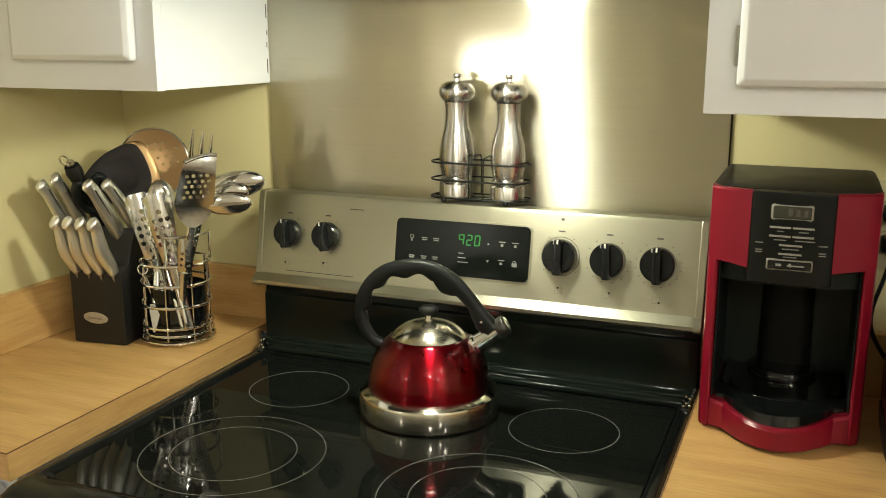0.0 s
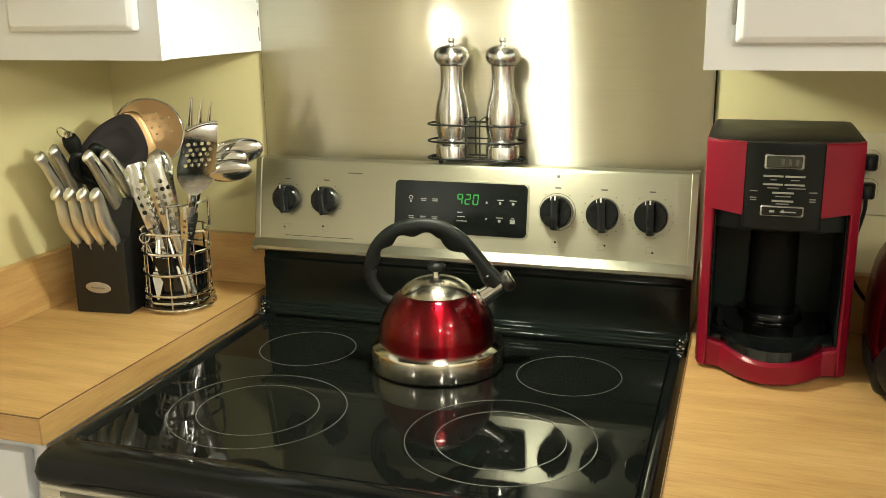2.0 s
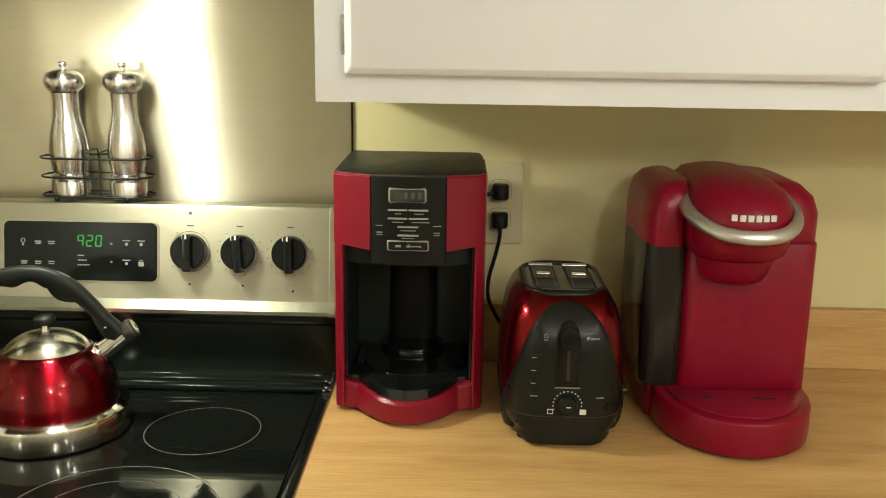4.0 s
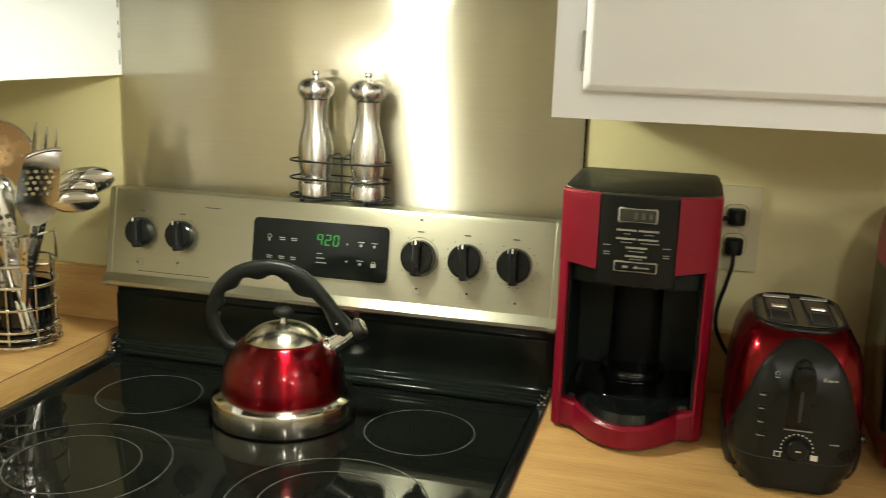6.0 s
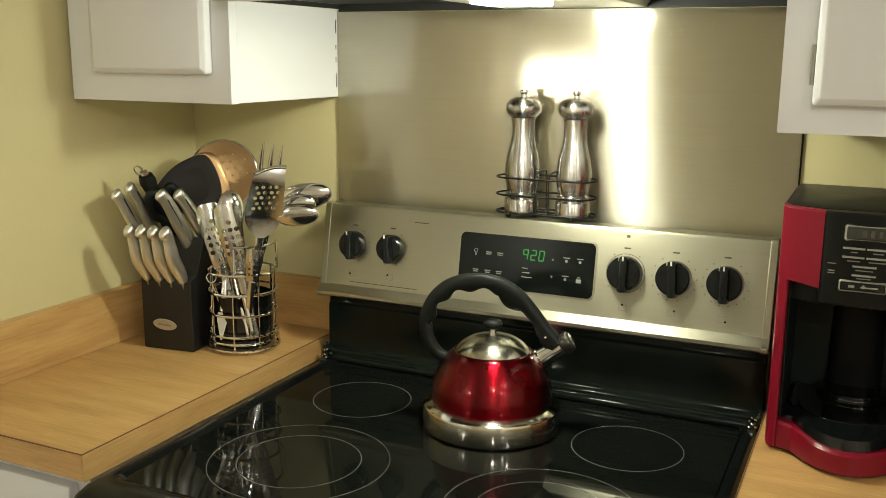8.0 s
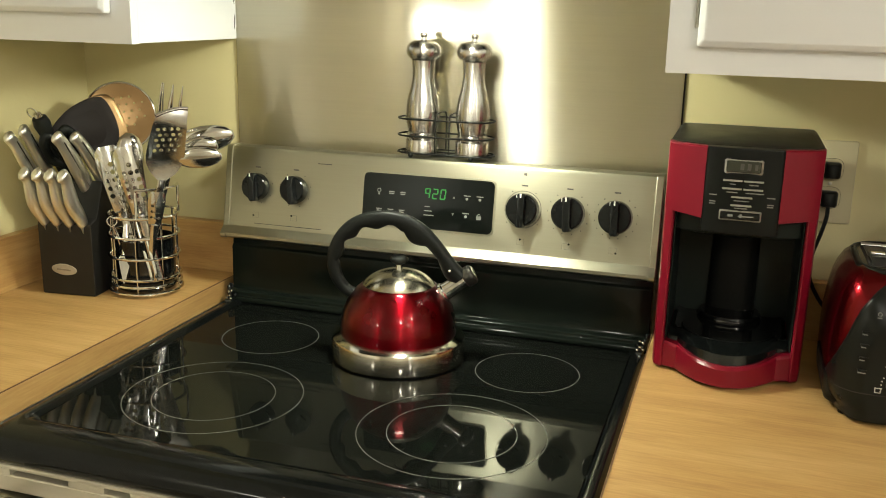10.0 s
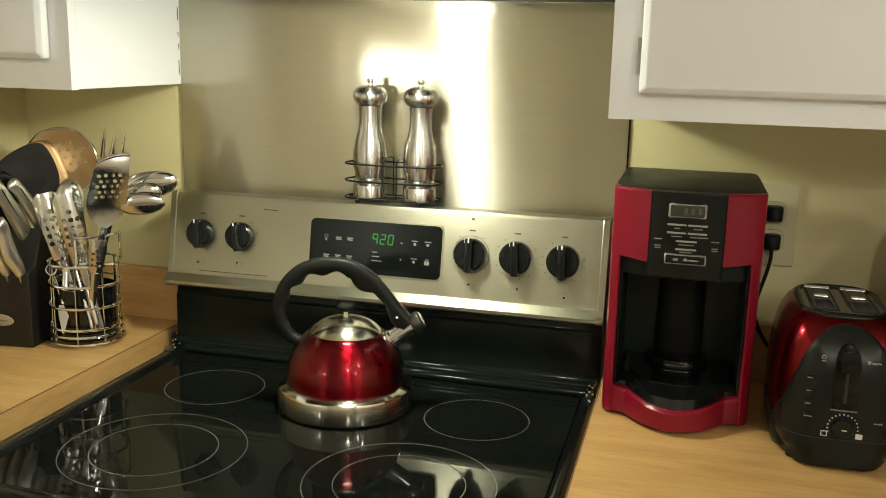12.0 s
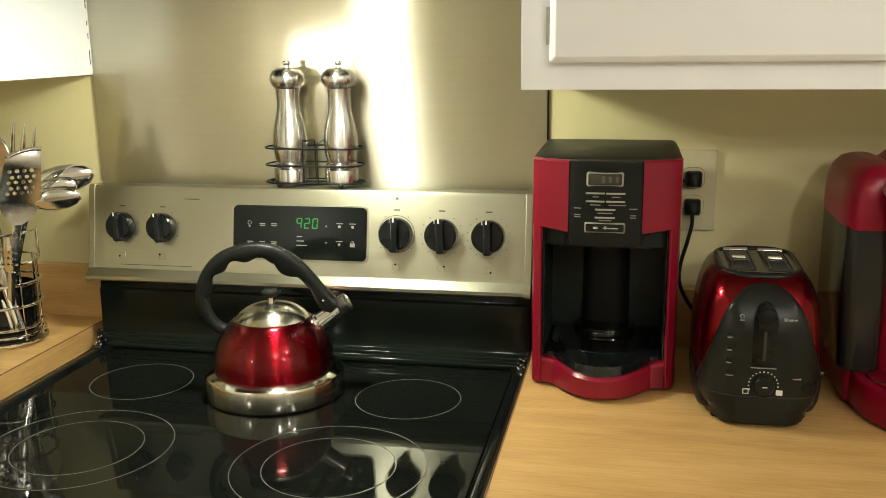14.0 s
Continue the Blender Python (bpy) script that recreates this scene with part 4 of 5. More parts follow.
part("step_ring", annulus(CX, -0.108, 0.0456, 0.0465, CZ + 0.0565, CZ + 0.0574, 48), M_STEEL, cof, "thin bright ring round the step")
# base with a bulging front, tray and hot plate
def front(off, bulge, y0=-0.231):
    p = [(-0.1012 + off, YB), (-0.1012 + off, y0 + 0.022 + off), (-0.096 + off, y0 + 0.004 + off), (-0.082, y0 + off)]
    p += [(0.082 * math.sin(radians(a)) * 0.86, y0 + off - bulge * (0.5 + 0.5 * math.cos(radians(a * 2)))) for a in range(-75, 76, 15)]
    p += [(0.082, y0 + off), (0.096 - off, y0 + 0.004 + off), (0.1012 - off, y0 + 0.022 + off), (0.1012 - off, YB)]
    return plan(p)
bm = loft([[(x, y, CZ + 0.003) for x, y in front(0.004, 0.055)], [(x, y, CZ + 0.006) for x, y in front(0.0, 0.057)],
           [(x, y, CZ + 0.030 + 0.012 * min(1, abs((x - CX) / 0.1)) ** 2) for x, y in front(0.0, 0.057)], [(x, y, CZ + 0.034 + 0.012 * min(1, abs((x - CX) / 0.1)) ** 2) for x, y in front(0.003, 0.055)]])
part("base", bm, M_RED, cof, "red base with a bulging front lip")
for x in (-0.075, 0.075):
    for y in (-0.205, -0.08):
        part("foot", lathe([(0, CZ), (0.009, CZ), (0.009, CZ + 0.0045), (0, CZ + 0.0045)], CX + x, y, 12), M_BLACK, cof)
bm = loft([[(x, y, CZ + 0.030) for x, y in front(0.0195, 0.062, -0.238)], [(x, y, CZ + 0.0480) for x, y in front(0.0195, 0.060, -0.236)],
           [(x, y, CZ + 0.0540) for x, y in front(0.026, 0.040, -0.226)], [(x, y, CZ + 0.0505) for x, y in front(0.034, 0.030, -0.216)]])
part("tray", bm, M_GLOSSBLACK, cof, "dark glossy tray round the hot plate")
part("hot_plate", lathe([(0.0, CZ + 0.050), (0.064, CZ + 0.050), (0.066, CZ + 0.0515), (0.064, CZ + 0.0535), (0.058, CZ + 0.0525), (0.0, CZ + 0.0525)], CX, -0.168, 48), M_POLBLACK, cof, "round black warming plate")
for sx in (-1, 1):
    a, b = sorted((CX + sx * 0.0858, CX + sx * 0.0832))
    part("cavity_lining", box(a, b, -0.2265, -0.0865, CZ + 0.0455, CZ + 0.2340, 0.001, 1), M_CAVITY, cof)
# lid
def lidring(off, zz, drop=0.0):
    p = plan([(-0.099 + off, YB - off), (-0.101 + off, -0.200), (-0.090 + off, -0.221 + off), (-0.052, -0.236 + off), (0.052, -0.236 + off), (0.090 - off, -0.221 + off), (0.101 - off, -0.200), (0.099 - off, YB - off)])
    return [(x, y, zz - drop * (1 if y < -0.19 else 0)) for x, y in p]
part("lid", loft([lidring(0.0, CZ + 0.3275), lidring(0.001, CZ + 0.333, 0.003), lidring(0.006, CZ + 0.337, 0.006), lidring(0.014, CZ + 0.3385, 0.006)]), M_BLACK, cof, "black hinged lid", 30)
# lcd, buttons and print on the control panel
def face_y(x):
    return -0.2485 - 0.0075 * math.sqrt(max(0.0, 1 - (x / 0.0500) ** 2)) if abs(x) < 0.0500 else -0.2485
def stick(name, x, zz, w, h, mat, label="", proud=0.0012, parent=None):
    y = face_y(x)
    return part(name, box(CX + x - w / 2, CX + x + w / 2, y - proud, y + 0.003, CZ + 0.008 + zz - h / 2, CZ + 0.008 + zz + h / 2, min(w, h) * 0.12, 1), mat, parent or ctrl, label)
stick("lcd_frame", -0.001, 0.2975, 0.0495, 0.0205, M_SILVER, "silver frame round the clock", 0.0010)
stick("lcd", -0.001, 0.2975, 0.0460, 0.0172, M_LCD, "grey clock display", 0.0022)
for i in range(3):
    stick("lcd_digit", -0.003 + 0.009 * i, 0.2975, 0.005, 0.009, M_DARKPRINT, "", 0.0026)
for x, zz, w in ((-0.0135, 0.2785, 0.025), (0.0135, 0.2785, 0.025), (-0.0135, 0.2675, 0.025), (0.0135, 0.2675, 0.025), (0.0, 0.2565, 0.027), (0.0, 0.2455, 0.027)):
    stick("button", x, zz, w, 0.0021, M_SILVER, "slim silver button", 0.0028)
for x, zz, w in ((-0.013, 0.2735, 0.009), (0.014, 0.2735, 0.013), (-0.013, 0.2625, 0.016), (0.016, 0.2625, 0.026), (0.0, 0.2515, 0.022), (0.0, 0.2415, 0.018),
                 (-0.037, 0.2575, 0.011), (0.037, 0.2575, 0.012), (-0.037, 0.2485, 0.009), (-0.037, 0.2455, 0.009), (0.037, 0.2485, 0.009), (0.037, 0.2455, 0.009)):
    stick("legend", x, zz, w * 0.9, 0.0013, M_DIMPRINT, "", 0.0007)
stick("badge", 0.0, 0.2315, 0.0545, 0.0145, M_SILVER, "black badge in a silver frame", 0.0012)
stick("badge_field", 0.0, 0.2315, 0.0515, 0.0115, M_GLOSSBLACK, "", 0.0021)
for x, zz, w, h in ((-0.0125, 0.2315, 0.0070, 0.0036), (0.0075, 0.2312, 0.0200, 0.0018), (0.0010, 0.2318, 0.0030, 0.0046)):
    stick("badge_mark", x, zz, w, h, M_DIMPRINT, "pale logo shape", 0.0026)

# ---------------------------------------------------------------- outlet, plugs and cord
out = thing("wall_outlet", (0.623, -0.001, 1.103), "almond double wall outlet with two black plugs", "outlet")
part("plate", box(0.588, 0.658, -0.0065, -0.0006, 1.103, 1.231, 0.002), M_OUTLET, out)
for zz in (1.187, 1.143):
    part("receptacle_gap", extrude(round_rect(0.6055, 0.6405, zz - 0.0170, zz + 0.0170, 0.0124, 6), "y", -0.0069, -0.006), M_DARK, out)
    part("receptacle", extrude(round_rect(0.606, 0.640, zz - 0.0165, zz + 0.0165, 0.012, 6), "y", -0.0085, -0.006, 0.0006), M_OUTLET, out)
part("screw", turned(lathe([(0, 0), (0.003, 0), (0.002, 0.001), (0, 0.001)], segs=12), Matrix.Translation((0.623, -0.0064, 1.165)) @ pose(0, 0, 0, 90, 0, 0)), M_SILVER, out)
for zz, lab in ((1.187, "coffee_cord"), (1.143, "toaster_cord")):
    plug = thing("power_cord", (0.623, -0.02, zz - 0.02), "black plug and cord in the wall outlet", "power cord")
    part("plug", loft([[(px, y, pz) for px, pz in round_rect(0.623 - w, 0.623 + w, zz - h, zz + h, 0.004, 4)] for w, h, y in
                       ((0.0125, 0.0115, -0.009), (0.0130, 0.0120, -0.018), (0.0115, 0.0120, -0.026), (0.007, 0.010, -0.031))]), M_BLACK, plug, "", 50)
    if lab == "toaster_cord":
        pts = [(0.623, -0.022, zz - 0.008), (0.623, -0.024, zz - 0.028), (0.617, -0.028, zz - 0.055), (0.608, -0.032, zz - 0.090), (0.608, -0.036, zz - 0.120), (0.622, -0.040, zz - 0.150), (0.645, -0.045, zz - 0.180), (0.66, -0.05, zz - 0.215), (0.675, -0.07, Z_TOP + 0.004), (0.69, -0.09, Z_TOP + 0.004)]
    else:
        pts = [(0.622, -0.022, zz - 0.004), (0.606, -0.026, zz - 0.002), (0.592, -0.032, zz - 0.014), (0.585, -0.035, zz - 0.06), (0.578, -0.036, zz - 0.16), (0.56, -0.04, Z_TOP + 0.004), (0.53, -0.046, Z_TOP + 0.02)]
    part("cord", tube(smooth_path(pts, 6), 0.0030, 8), M_BLACK, plug)

# ---------------------------------------------------------------- toaster
TX, TZ = 0.6990, Z_TOP - 0.001
toa = thing("toaster", (TX, -0.21, TZ), "red and black two-slice toaster standing end-on beside the coffee maker", "toaster")
YF, YK = -0.330, -0.128


def tsec(y, k, drop=0.0, bot=0.017, top=0.192):
    """Cross-section: wide foot, belly and a narrower rounded top, lowered by drop."""
    prof = [(0.064, bot), (0.0735, bot + 0.010), (0.0785, bot + 0.030), (0.0795, bot + 0.055), (0.0788, bot + 0.085), (0.0762, bot + 0.113), (0.0718, bot + 0.138), (0.0665, bot + 0.153), (0.0590, bot + 0.166), (0.0480, top)]
    f = 1 - drop / (top - bot)
    right = [(TX + x * k, y, TZ + bot + (zz - bot) * f) for x, zz in prof]
    left = [(TX - x * k, y, TZ + bot + (zz - bot) * f) for x, zz in prof[::-1]]
    return right + left


ENDS = [(YF - 0.002, 0.50, 0.062), (YF + 0.003, 0.66, 0.044), (YF + 0.010, 0.79, 0.029), (YF + 0.019, 0.88, 0.018), (YF + 0.030, 0.945, 0.009), (YF + 0.043, 0.980, 0.003), (YF + 0.060, 1.0, 0.0)]
part("shell", loft([tsec(*e) for e in ENDS] + [tsec(-0.17, 1.0), tsec(YK - 0.016, 0.985, 0.001), tsec(YK - 0.004, 0.95, 0.006), tsec(YK, 0.88, 0.012)]), M_REDTOAST, toa, "red metallic shell", 60)


def end_y(x, zz):
    """Depth of the shell's domed end at a place on it."""
    lo, hi = 0.0, len(ENDS) - 1.0
    for _ in range(24):
        mid = (lo + hi) / 2
        k = min(int(mid), len(ENDS) - 2)
        w = mid - k
        y, f, drop = (ENDS[k][i] * (1 - w) + ENDS[k + 1][i] * w for i in range(3))
        right = [(p[0] - TX, p[2] - TZ) for p in tsec(y, f, drop)[:10]]
        if zz >= right[-1][1]:
            inside = False
        else:
            reach = right[0][0]
            for (xa, za), (xb, zb) in zip(right, right[1:]):
                if za <= zz <= zb:
                    reach = xa + (xb - xa) * (zz - za) / max(zb - za, 1e-6)
            inside = abs(x) <= reach
        lo, hi = (lo, mid) if inside else (mid, hi)
    k = min(int(hi), len(ENDS) - 2)
    return ENDS[k][0] + (ENDS[k + 1][0] - ENDS[k][0]) * (hi - k)


# black skirt
bm = loft([[(TX + x, y, TZ + zz) for x, y in [(px, py) for px, py in round_rect(-hw, hw, YF - d, YK + d, 0.02, 5)]] for hw, d, zz in
           ((0.066, -0.038, 0.004), (0.0745, -0.034, 0.009), (0.0790, -0.030, 0.022), (0.0805, -0.028, 0.040), (0.0808, -0.028, 0.050))])
part("skirt", bm, M_BLACK, toa, "black plastic lower skirt", 50)
for x in (-0.05, 0.05):
    for y in (YF + 0.03, YK - 0.03):
        part("foot", lathe([(0, TZ), (0.008, TZ), (0.008, TZ + 0.006), (0, TZ + 0.006)], TX + x, y, 12), M_BLACK, toa)
# black arched end panel, domed like the shell's end
half = smooth_path([(0.063, 0.0, 0.004), (0.0735, 0.0, 0.012), (0.0778, 0.0, 0.030), (0.0772, 0.0, 0.055), (0.0730, 0.0, 0.074), (0.0620, 0.0, 0.108), (0.0490, 0.0, 0.147), (0.0350, 0.0, 0.168), (0.0195, 0.0, 0.1795), (0.0, 0.0, 0.1835)], 4)
arch = [(p.x, p.z) for p in half] + [(-p.x, p.z) for p in half[-2::-1]] + [(-0.048 + 0.008 * k, 0.004) for k in range(13)]


def arch_ring(f, back):
    cz = 0.085
    pts = [(x * f, cz + (zz - cz) * f) for x, zz in arch]
    return [(TX + x, end_y(x, zz) + back, TZ + zz) for x, zz in pts]


endp = part("end_panel", loft([arch_ring(1.0, 0.008), arch_ring(1.0, -0.0035), arch_ring(0.985, -0.0055)] + [arch_ring(1.0 - 0.06 * k, -0.0065) for k in range(1, 16)] + [arch_ring(0.04, -0.0065)]), M_TOASTBLACK, toa, "black arched end panel with controls", 60)
part("panel_groove", tube([(TX + x, end_y(x, 0.043) - 0.0066, TZ + 0.043) for x in [(-0.072 + 0.0072 * k) for k in range(21)]], 0.0007, 6), M_DARK, endp, "fine groove across the end panel")


def control(name, x, zz, w, h, proud, mat, label="", sink=0.003):
    """A small bar on the domed end panel."""
    y = end_y(x, zz) - 0.0066
    return part(name, box(TX + x - w / 2, TX + x + w / 2, y - proud, y + sink, TZ + zz - h / 2, TZ + zz + h / 2), mat, endp, label)


YP = end_y(0.0, 0.12) - 0.0066
slot = [(0.0145 * math.cos(math.pi * k / 12), 0.140 + 0.026 * math.sin(math.pi * k / 12)) for k in range(13)] + [(-0.0145, 0.084), (0.0145, 0.084)]
part("lever_slot", extrude([(TX + x, TZ + zz) for x, zz in slot], "y", YP - 0.0012, YP + 0.012, 0.0006), M_POLBLACK, endp, "glossy lever recess", 40)
part("lever", extrude([(TX + x * 0.8, TZ + 0.1500 + (zz - 0.140) * 0.45) for x, zz in slot[:13]] + [(TX - 0.0100, TZ + 0.1330), (TX + 0.0100, TZ + 0.1330)], "y", YP - 0.011, YP, 0.002), M_POLBLACK, endp, "black push-down lever", 40)
part("lever_track", box(TX - 0.0018, TX + 0.0018, YP - 0.0016, YP, TZ + 0.092, TZ + 0.130), M_DARK, endp, "dark groove of the lever")
control("lever_trim", 0.0, 0.0818, 0.031, 0.0011, 0.0012, M_DIMPRINT, "pale line under the recess")
YD = end_y(0.0, 0.060) - 0.0066
dial_m = Matrix.Translation((TX + 0.001, YD, TZ + 0.0590)) @ pose(0, 0, 0, 90, 0, 0)
part("browning_dial", turned(lathe([(0, -0.003), (0.0130, -0.003), (0.0130, 0.005), (0.0110, 0.008), (0, 0.008)], segs=32), dial_m), M_TOASTBLACK, endp, "round black browning dial")
for k in range(15):
    a = radians(-20 + 220 * k / 14)
    control("dial_dot", 0.001 + 0.0178 * math.cos(a), 0.0590 + 0.0178 * math.sin(a), 0.0015, 0.0015, 0.0005, M_PRINT)
part("dial_mark", box(TX - 0.001, TX + 0.005, YD - 0.0084, YD - 0.007, TZ + 0.0582, TZ + 0.0594), M_PRINT, endp)
control("shade_symbol", -0.0200, 0.0500, 0.0075, 0.0068, 0.0004, M_PRINT, "pale square outline")
control("shade_symbol", -0.0200, 0.0500, 0.0053, 0.0046, 0.0008, M_TOASTBLACK)
control("shade_symbol", 0.0208, 0.0500, 0.0080, 0.0066, 0.0006, M_PRINT, "solid pale square")
for k in range(4):
    control("button", -0.0405, 0.0735 + 0.0165 * k, 0.0110, 0.0022, 0.0016, M_TOASTBLACK, "slim black button")
    control("legend", -0.0405, 0.0700 + 0.0165 * k, 0.0095, 0.0013, 0.0003, M_DIMPRINT)
control("legend", 0.0405, 0.0690, 0.0110, 0.0015, 0.0003, M_DIMPRINT)
for x, w, h in ((0.0235, 0.0040, 0.0050), (0.0295, 0.0060, 0.0026), (0.0355, 0.0040, 0.0020)):
    control("badge_mark", x, 0.1445, w, h, 0.0003, M_DIMPRINT, "small pale logo shape")
y = end_y(-0.0285, 0.1470) - 0.0066
part("symbol", turned(annulus(0, 0, 0.0018, 0.0027, -0.004, 0.0005, 12), Matrix.Translation((TX - 0.0285, y, TZ + 0.1470)) @ pose(0, 0, 0, 90, 0, 0)), M_DIMPRINT, endp)
control("symbol", -0.0285, 0.1425, 0.0052, 0.0012, 0.0003, M_DIMPRINT)
# top: sunken deck with two slots and bright guides inside a raised rim that drops towards the front
ZT = TZ + 0.1915
part("deck", extrude(round_rect(TX - 0.0475, TX + 0.0475, YF + 0.046, YK - 0.013, 0.033, 6), "z", ZT - 0.004, ZT + 0.0008), M_GLOSSBLACK, toa, "dark top deck with two bread slots")
rim = []
for px, py in round_rect(TX - 0.0500, TX + 0.0500, YF + 0.042, YK - 0.010, 0.037, 8):
    u = (py - (YF + 0.042)) / (YK - YF - 0.052)
    rim.append((px, py, ZT - 0.0040 + 0.0035 * u ** 0.7))
part("rim", tube(rim, 0.0046, 12, closed=True), M_TOASTBLACK, toa, "dark raised rim round the slots", 60)
for x in (-0.0235, 0.0235):
    part("slot", extrude(round_rect(TX + x - 0.0170, TX + x + 0.0170, YF + 0.056, YK - 0.026, 0.004, 3), "z", ZT + 0.0002, ZT + 0.0016), M_DARK, toa, "dark bread slot")
    for dx in (-0.0125, 0.0125):
        part("bread_guide", tube([(TX + x + dx, YF + 0.060, ZT + 0.0024), (TX + x + dx * 0.8, YK - 0.036, ZT + 0.0034)], 0.0009, 6), M_COLLAR, toa, "dark steel wire guide")
    part("bread_guide", turned(box(-0.0165, 0.0165, -0.0028, 0.0028, -0.0008, 0.0008, 0.0006, 1), Matrix.Translation((TX + x, YK - 0.032, ZT + 0.0040)) @ pose(0, 0, 0, 28, 0, 0)), M_SILVER, toa, "bright flat guide")
    part("guide_plate", box(TX + x - 0.0140, TX + x + 0.0140, YF + 0.104, YK - 0.040, ZT + 0.0018, ZT + 0.0026, 0.0004, 1), M_COLLAR, toa, "grey steel guide plate")
    part("guide_clip", box(TX + x - 0.0095, TX + x + 0.0085, YF + 0.112, YF + 0.123, ZT + 0.0026, ZT + 0.0058, 0.0012), M_CHROME, toa, "bright folded clip")
part("side_button", ball(TX + 0.080, YF + 0.05, TZ + 0.058, 0.006), M_GLOSSBLACK, toa)

# ---------------------------------------------------------------- pod brewer
PX0, PX1, PZ = 0.806, 1.060, Z_TOP - 0.001
pod = thing("pod_coffee_maker", (0.93, -0.19, PZ), "deep red single-serve pod coffee maker with a side water tank", "coffee maker")
BX0, BX1 = 0.857, 1.030
BC = 0.9165
part("column", extrude(round_rect(BX0, BX1, -0.245, -0.055, 0.02, 5), "z", PZ + 0.012, PZ + 0.250, 0.003), M_PODRED, pod, "red main body", 50)
# base with rounded drip tray front
base = [(PX0 + 0.022, -0.06), (PX0 + 0.018, -0.225)] + [(0.927 + 0.101 * math.cos(radians(a)), -0.245 + 0.120 * math.sin(radians(a))) for a in range(180, 361, 12)] + [(BX1, -0.06)]
part("base", extrude(base, "z", PZ + 0.003, PZ + 0.050, 0.004), M_PODRED, pod, "red drip tray base", 50)
tray = [(0.927 + 0.086 * math.cos(radians(a)), -0.252 + 0.100 * math.sin(radians(a))) for a in range(180, 361, 12)]
part("drip_tray", extrude(tray, "z", PZ + 0.0495, PZ + 0.0535, 0.001), M_PODRED, pod, "red perforated drip tray", 50)
part("tray_hole", lathe([(0, PZ + 0.0534), (0.006, PZ + 0.0534), (0.006, PZ + 0.0540), (0, PZ + 0.0540)], BC - 0.03, -0.285, 12), M_DARK, pod)
for x in (-0.075, 0.03):
    part("tray_slot", box(BC + x, BC + x + 0.03, -0.290, -0.287, PZ + 0.0534, PZ + 0.0541), M_DARK, pod)
# water tank and its lid
tank = part("water_tank", loft([[(px, py, zz) for px, py in round_rect(PX0 + i, PX0 + 0.054, -0.245 + i, -0.06, 0.018, 5)] for i, zz in ((0.004, PZ + 0.050), (0.001, PZ + 0.056), (0.0, PZ + 0.15), (0.0, PZ + 0.246))]), M_SMOKE, pod, "smoked clear water tank", 50)
part("tank_foot", extrude(round_rect(PX0 + 0.012, PX0 + 0.053, -0.235, -0.062, 0.01, 4), "z", PZ + 0.004, PZ + 0.0505, 0.002), M_PODRED, pod)
lids = []
for f, zz in ((1.0, 0.2440), (1.02, 0.250), (1.02, 0.272), (0.99, 0.294), (0.90, 0.310), (0.72, 0.321), (0.45, 0.326)):
    lids.append([(PX0 + 0.054 - (0.054 + 0.002) * f + (0.0 if px < 0.5 else 0.0) + px * 0.056 * f, -0.152 + (py - 0.5) * 0.200 * (0.5 + 0.5 * f), PZ + zz) for px, py in round_rect(0, 1, 0, 1, 0.28, 5)])
part("tank_lid", loft(lids), M_PODRED, pod, "rounded red tank lid", 60)
# head: dome, silver handle band, nozzle
def head_ring(w, y0, y1, zz, r):
    return [(px, py, PZ + zz) for px, py in round_rect(BC - w, BC + w, y0, y1, r, 8)]
part("head", loft([head_ring(0.054, -0.300, -0.06, 0.236, 0.052), head_ring(0.060, -0.314, -0.06, 0.243, 0.058), head_ring(0.064, -0.322, -0.06, 0.262, 0.062), head_ring(0.065, -0.324, -0.06, 0.285, 0.063),
                   head_ring(0.063, -0.320, -0.062, 0.304, 0.061), head_ring(0.057, -0.302, -0.066, 0.320, 0.055), head_ring(0.045, -0.270, -0.075, 0.331, 0.043), head_ring(0.025, -0.22, -0.10, 0.3365, 0.023)]), M_PODRED, pod, "rounded red brew head", 60)
part("shoulder", loft([[(px, py, PZ + zz) for px, py in round_rect(BX0 - 0.002 + i, BX1 + 0.004 - i, -0.235 + i, -0.055, 0.03, 6)] for i, zz in ((0.0, 0.249), (0.0, 0.285), (0.006, 0.306), (0.020, 0.320), (0.036, 0.325))]), M_PODRED, pod, "red rounded rear housing", 60)
band = smooth_path([(BC - 0.064, -0.215, PZ + 0.312), (BC - 0.0685, -0.255, PZ + 0.300), (BC - 0.062, -0.294, PZ + 0.289), (BC - 0.038, -0.324, PZ + 0.2785), (BC, -0.334, PZ + 0.275), (BC + 0.038, -0.324, PZ + 0.2785), (BC + 0.062, -0.294, PZ + 0.289), (BC + 0.0685, -0.255, PZ + 0.300), (BC + 0.064, -0.215, PZ + 0.312)], 6)
part("handle_band", tube(band, 0.0092, 12, flat=0.62), M_SILVER, pod, "silver handle band round the head", 60)
part("nozzle", loft([head_ring(0.056, -0.306, -0.18, 0.262, 0.052), head_ring(0.053, -0.302, -0.19, 0.246, 0.048), head_ring(0.044, -0.288, -0.20, 0.216, 0.038), head_ring(0.039, -0.280, -0.205, 0.205, 0.033), head_ring(0.034, -0.275, -0.21, 0.202, 0.028)]), M_PODRED, pod, "red brew nozzle housing", 60)
for k in range(6):
    x = BC - 0.0235 + 0.0094 * k
    y = -0.3225 + 0.000 * k + 7.5 * (x - BC) ** 2
    part("logo_mark", box(x - 0.0036, x + 0.0036, y - 0.0015, y + 0.008, PZ + 0.2925, PZ + 0.3005, 0.0008), M_PRINT, pod, "pale logo shape" if k == 0 else "")

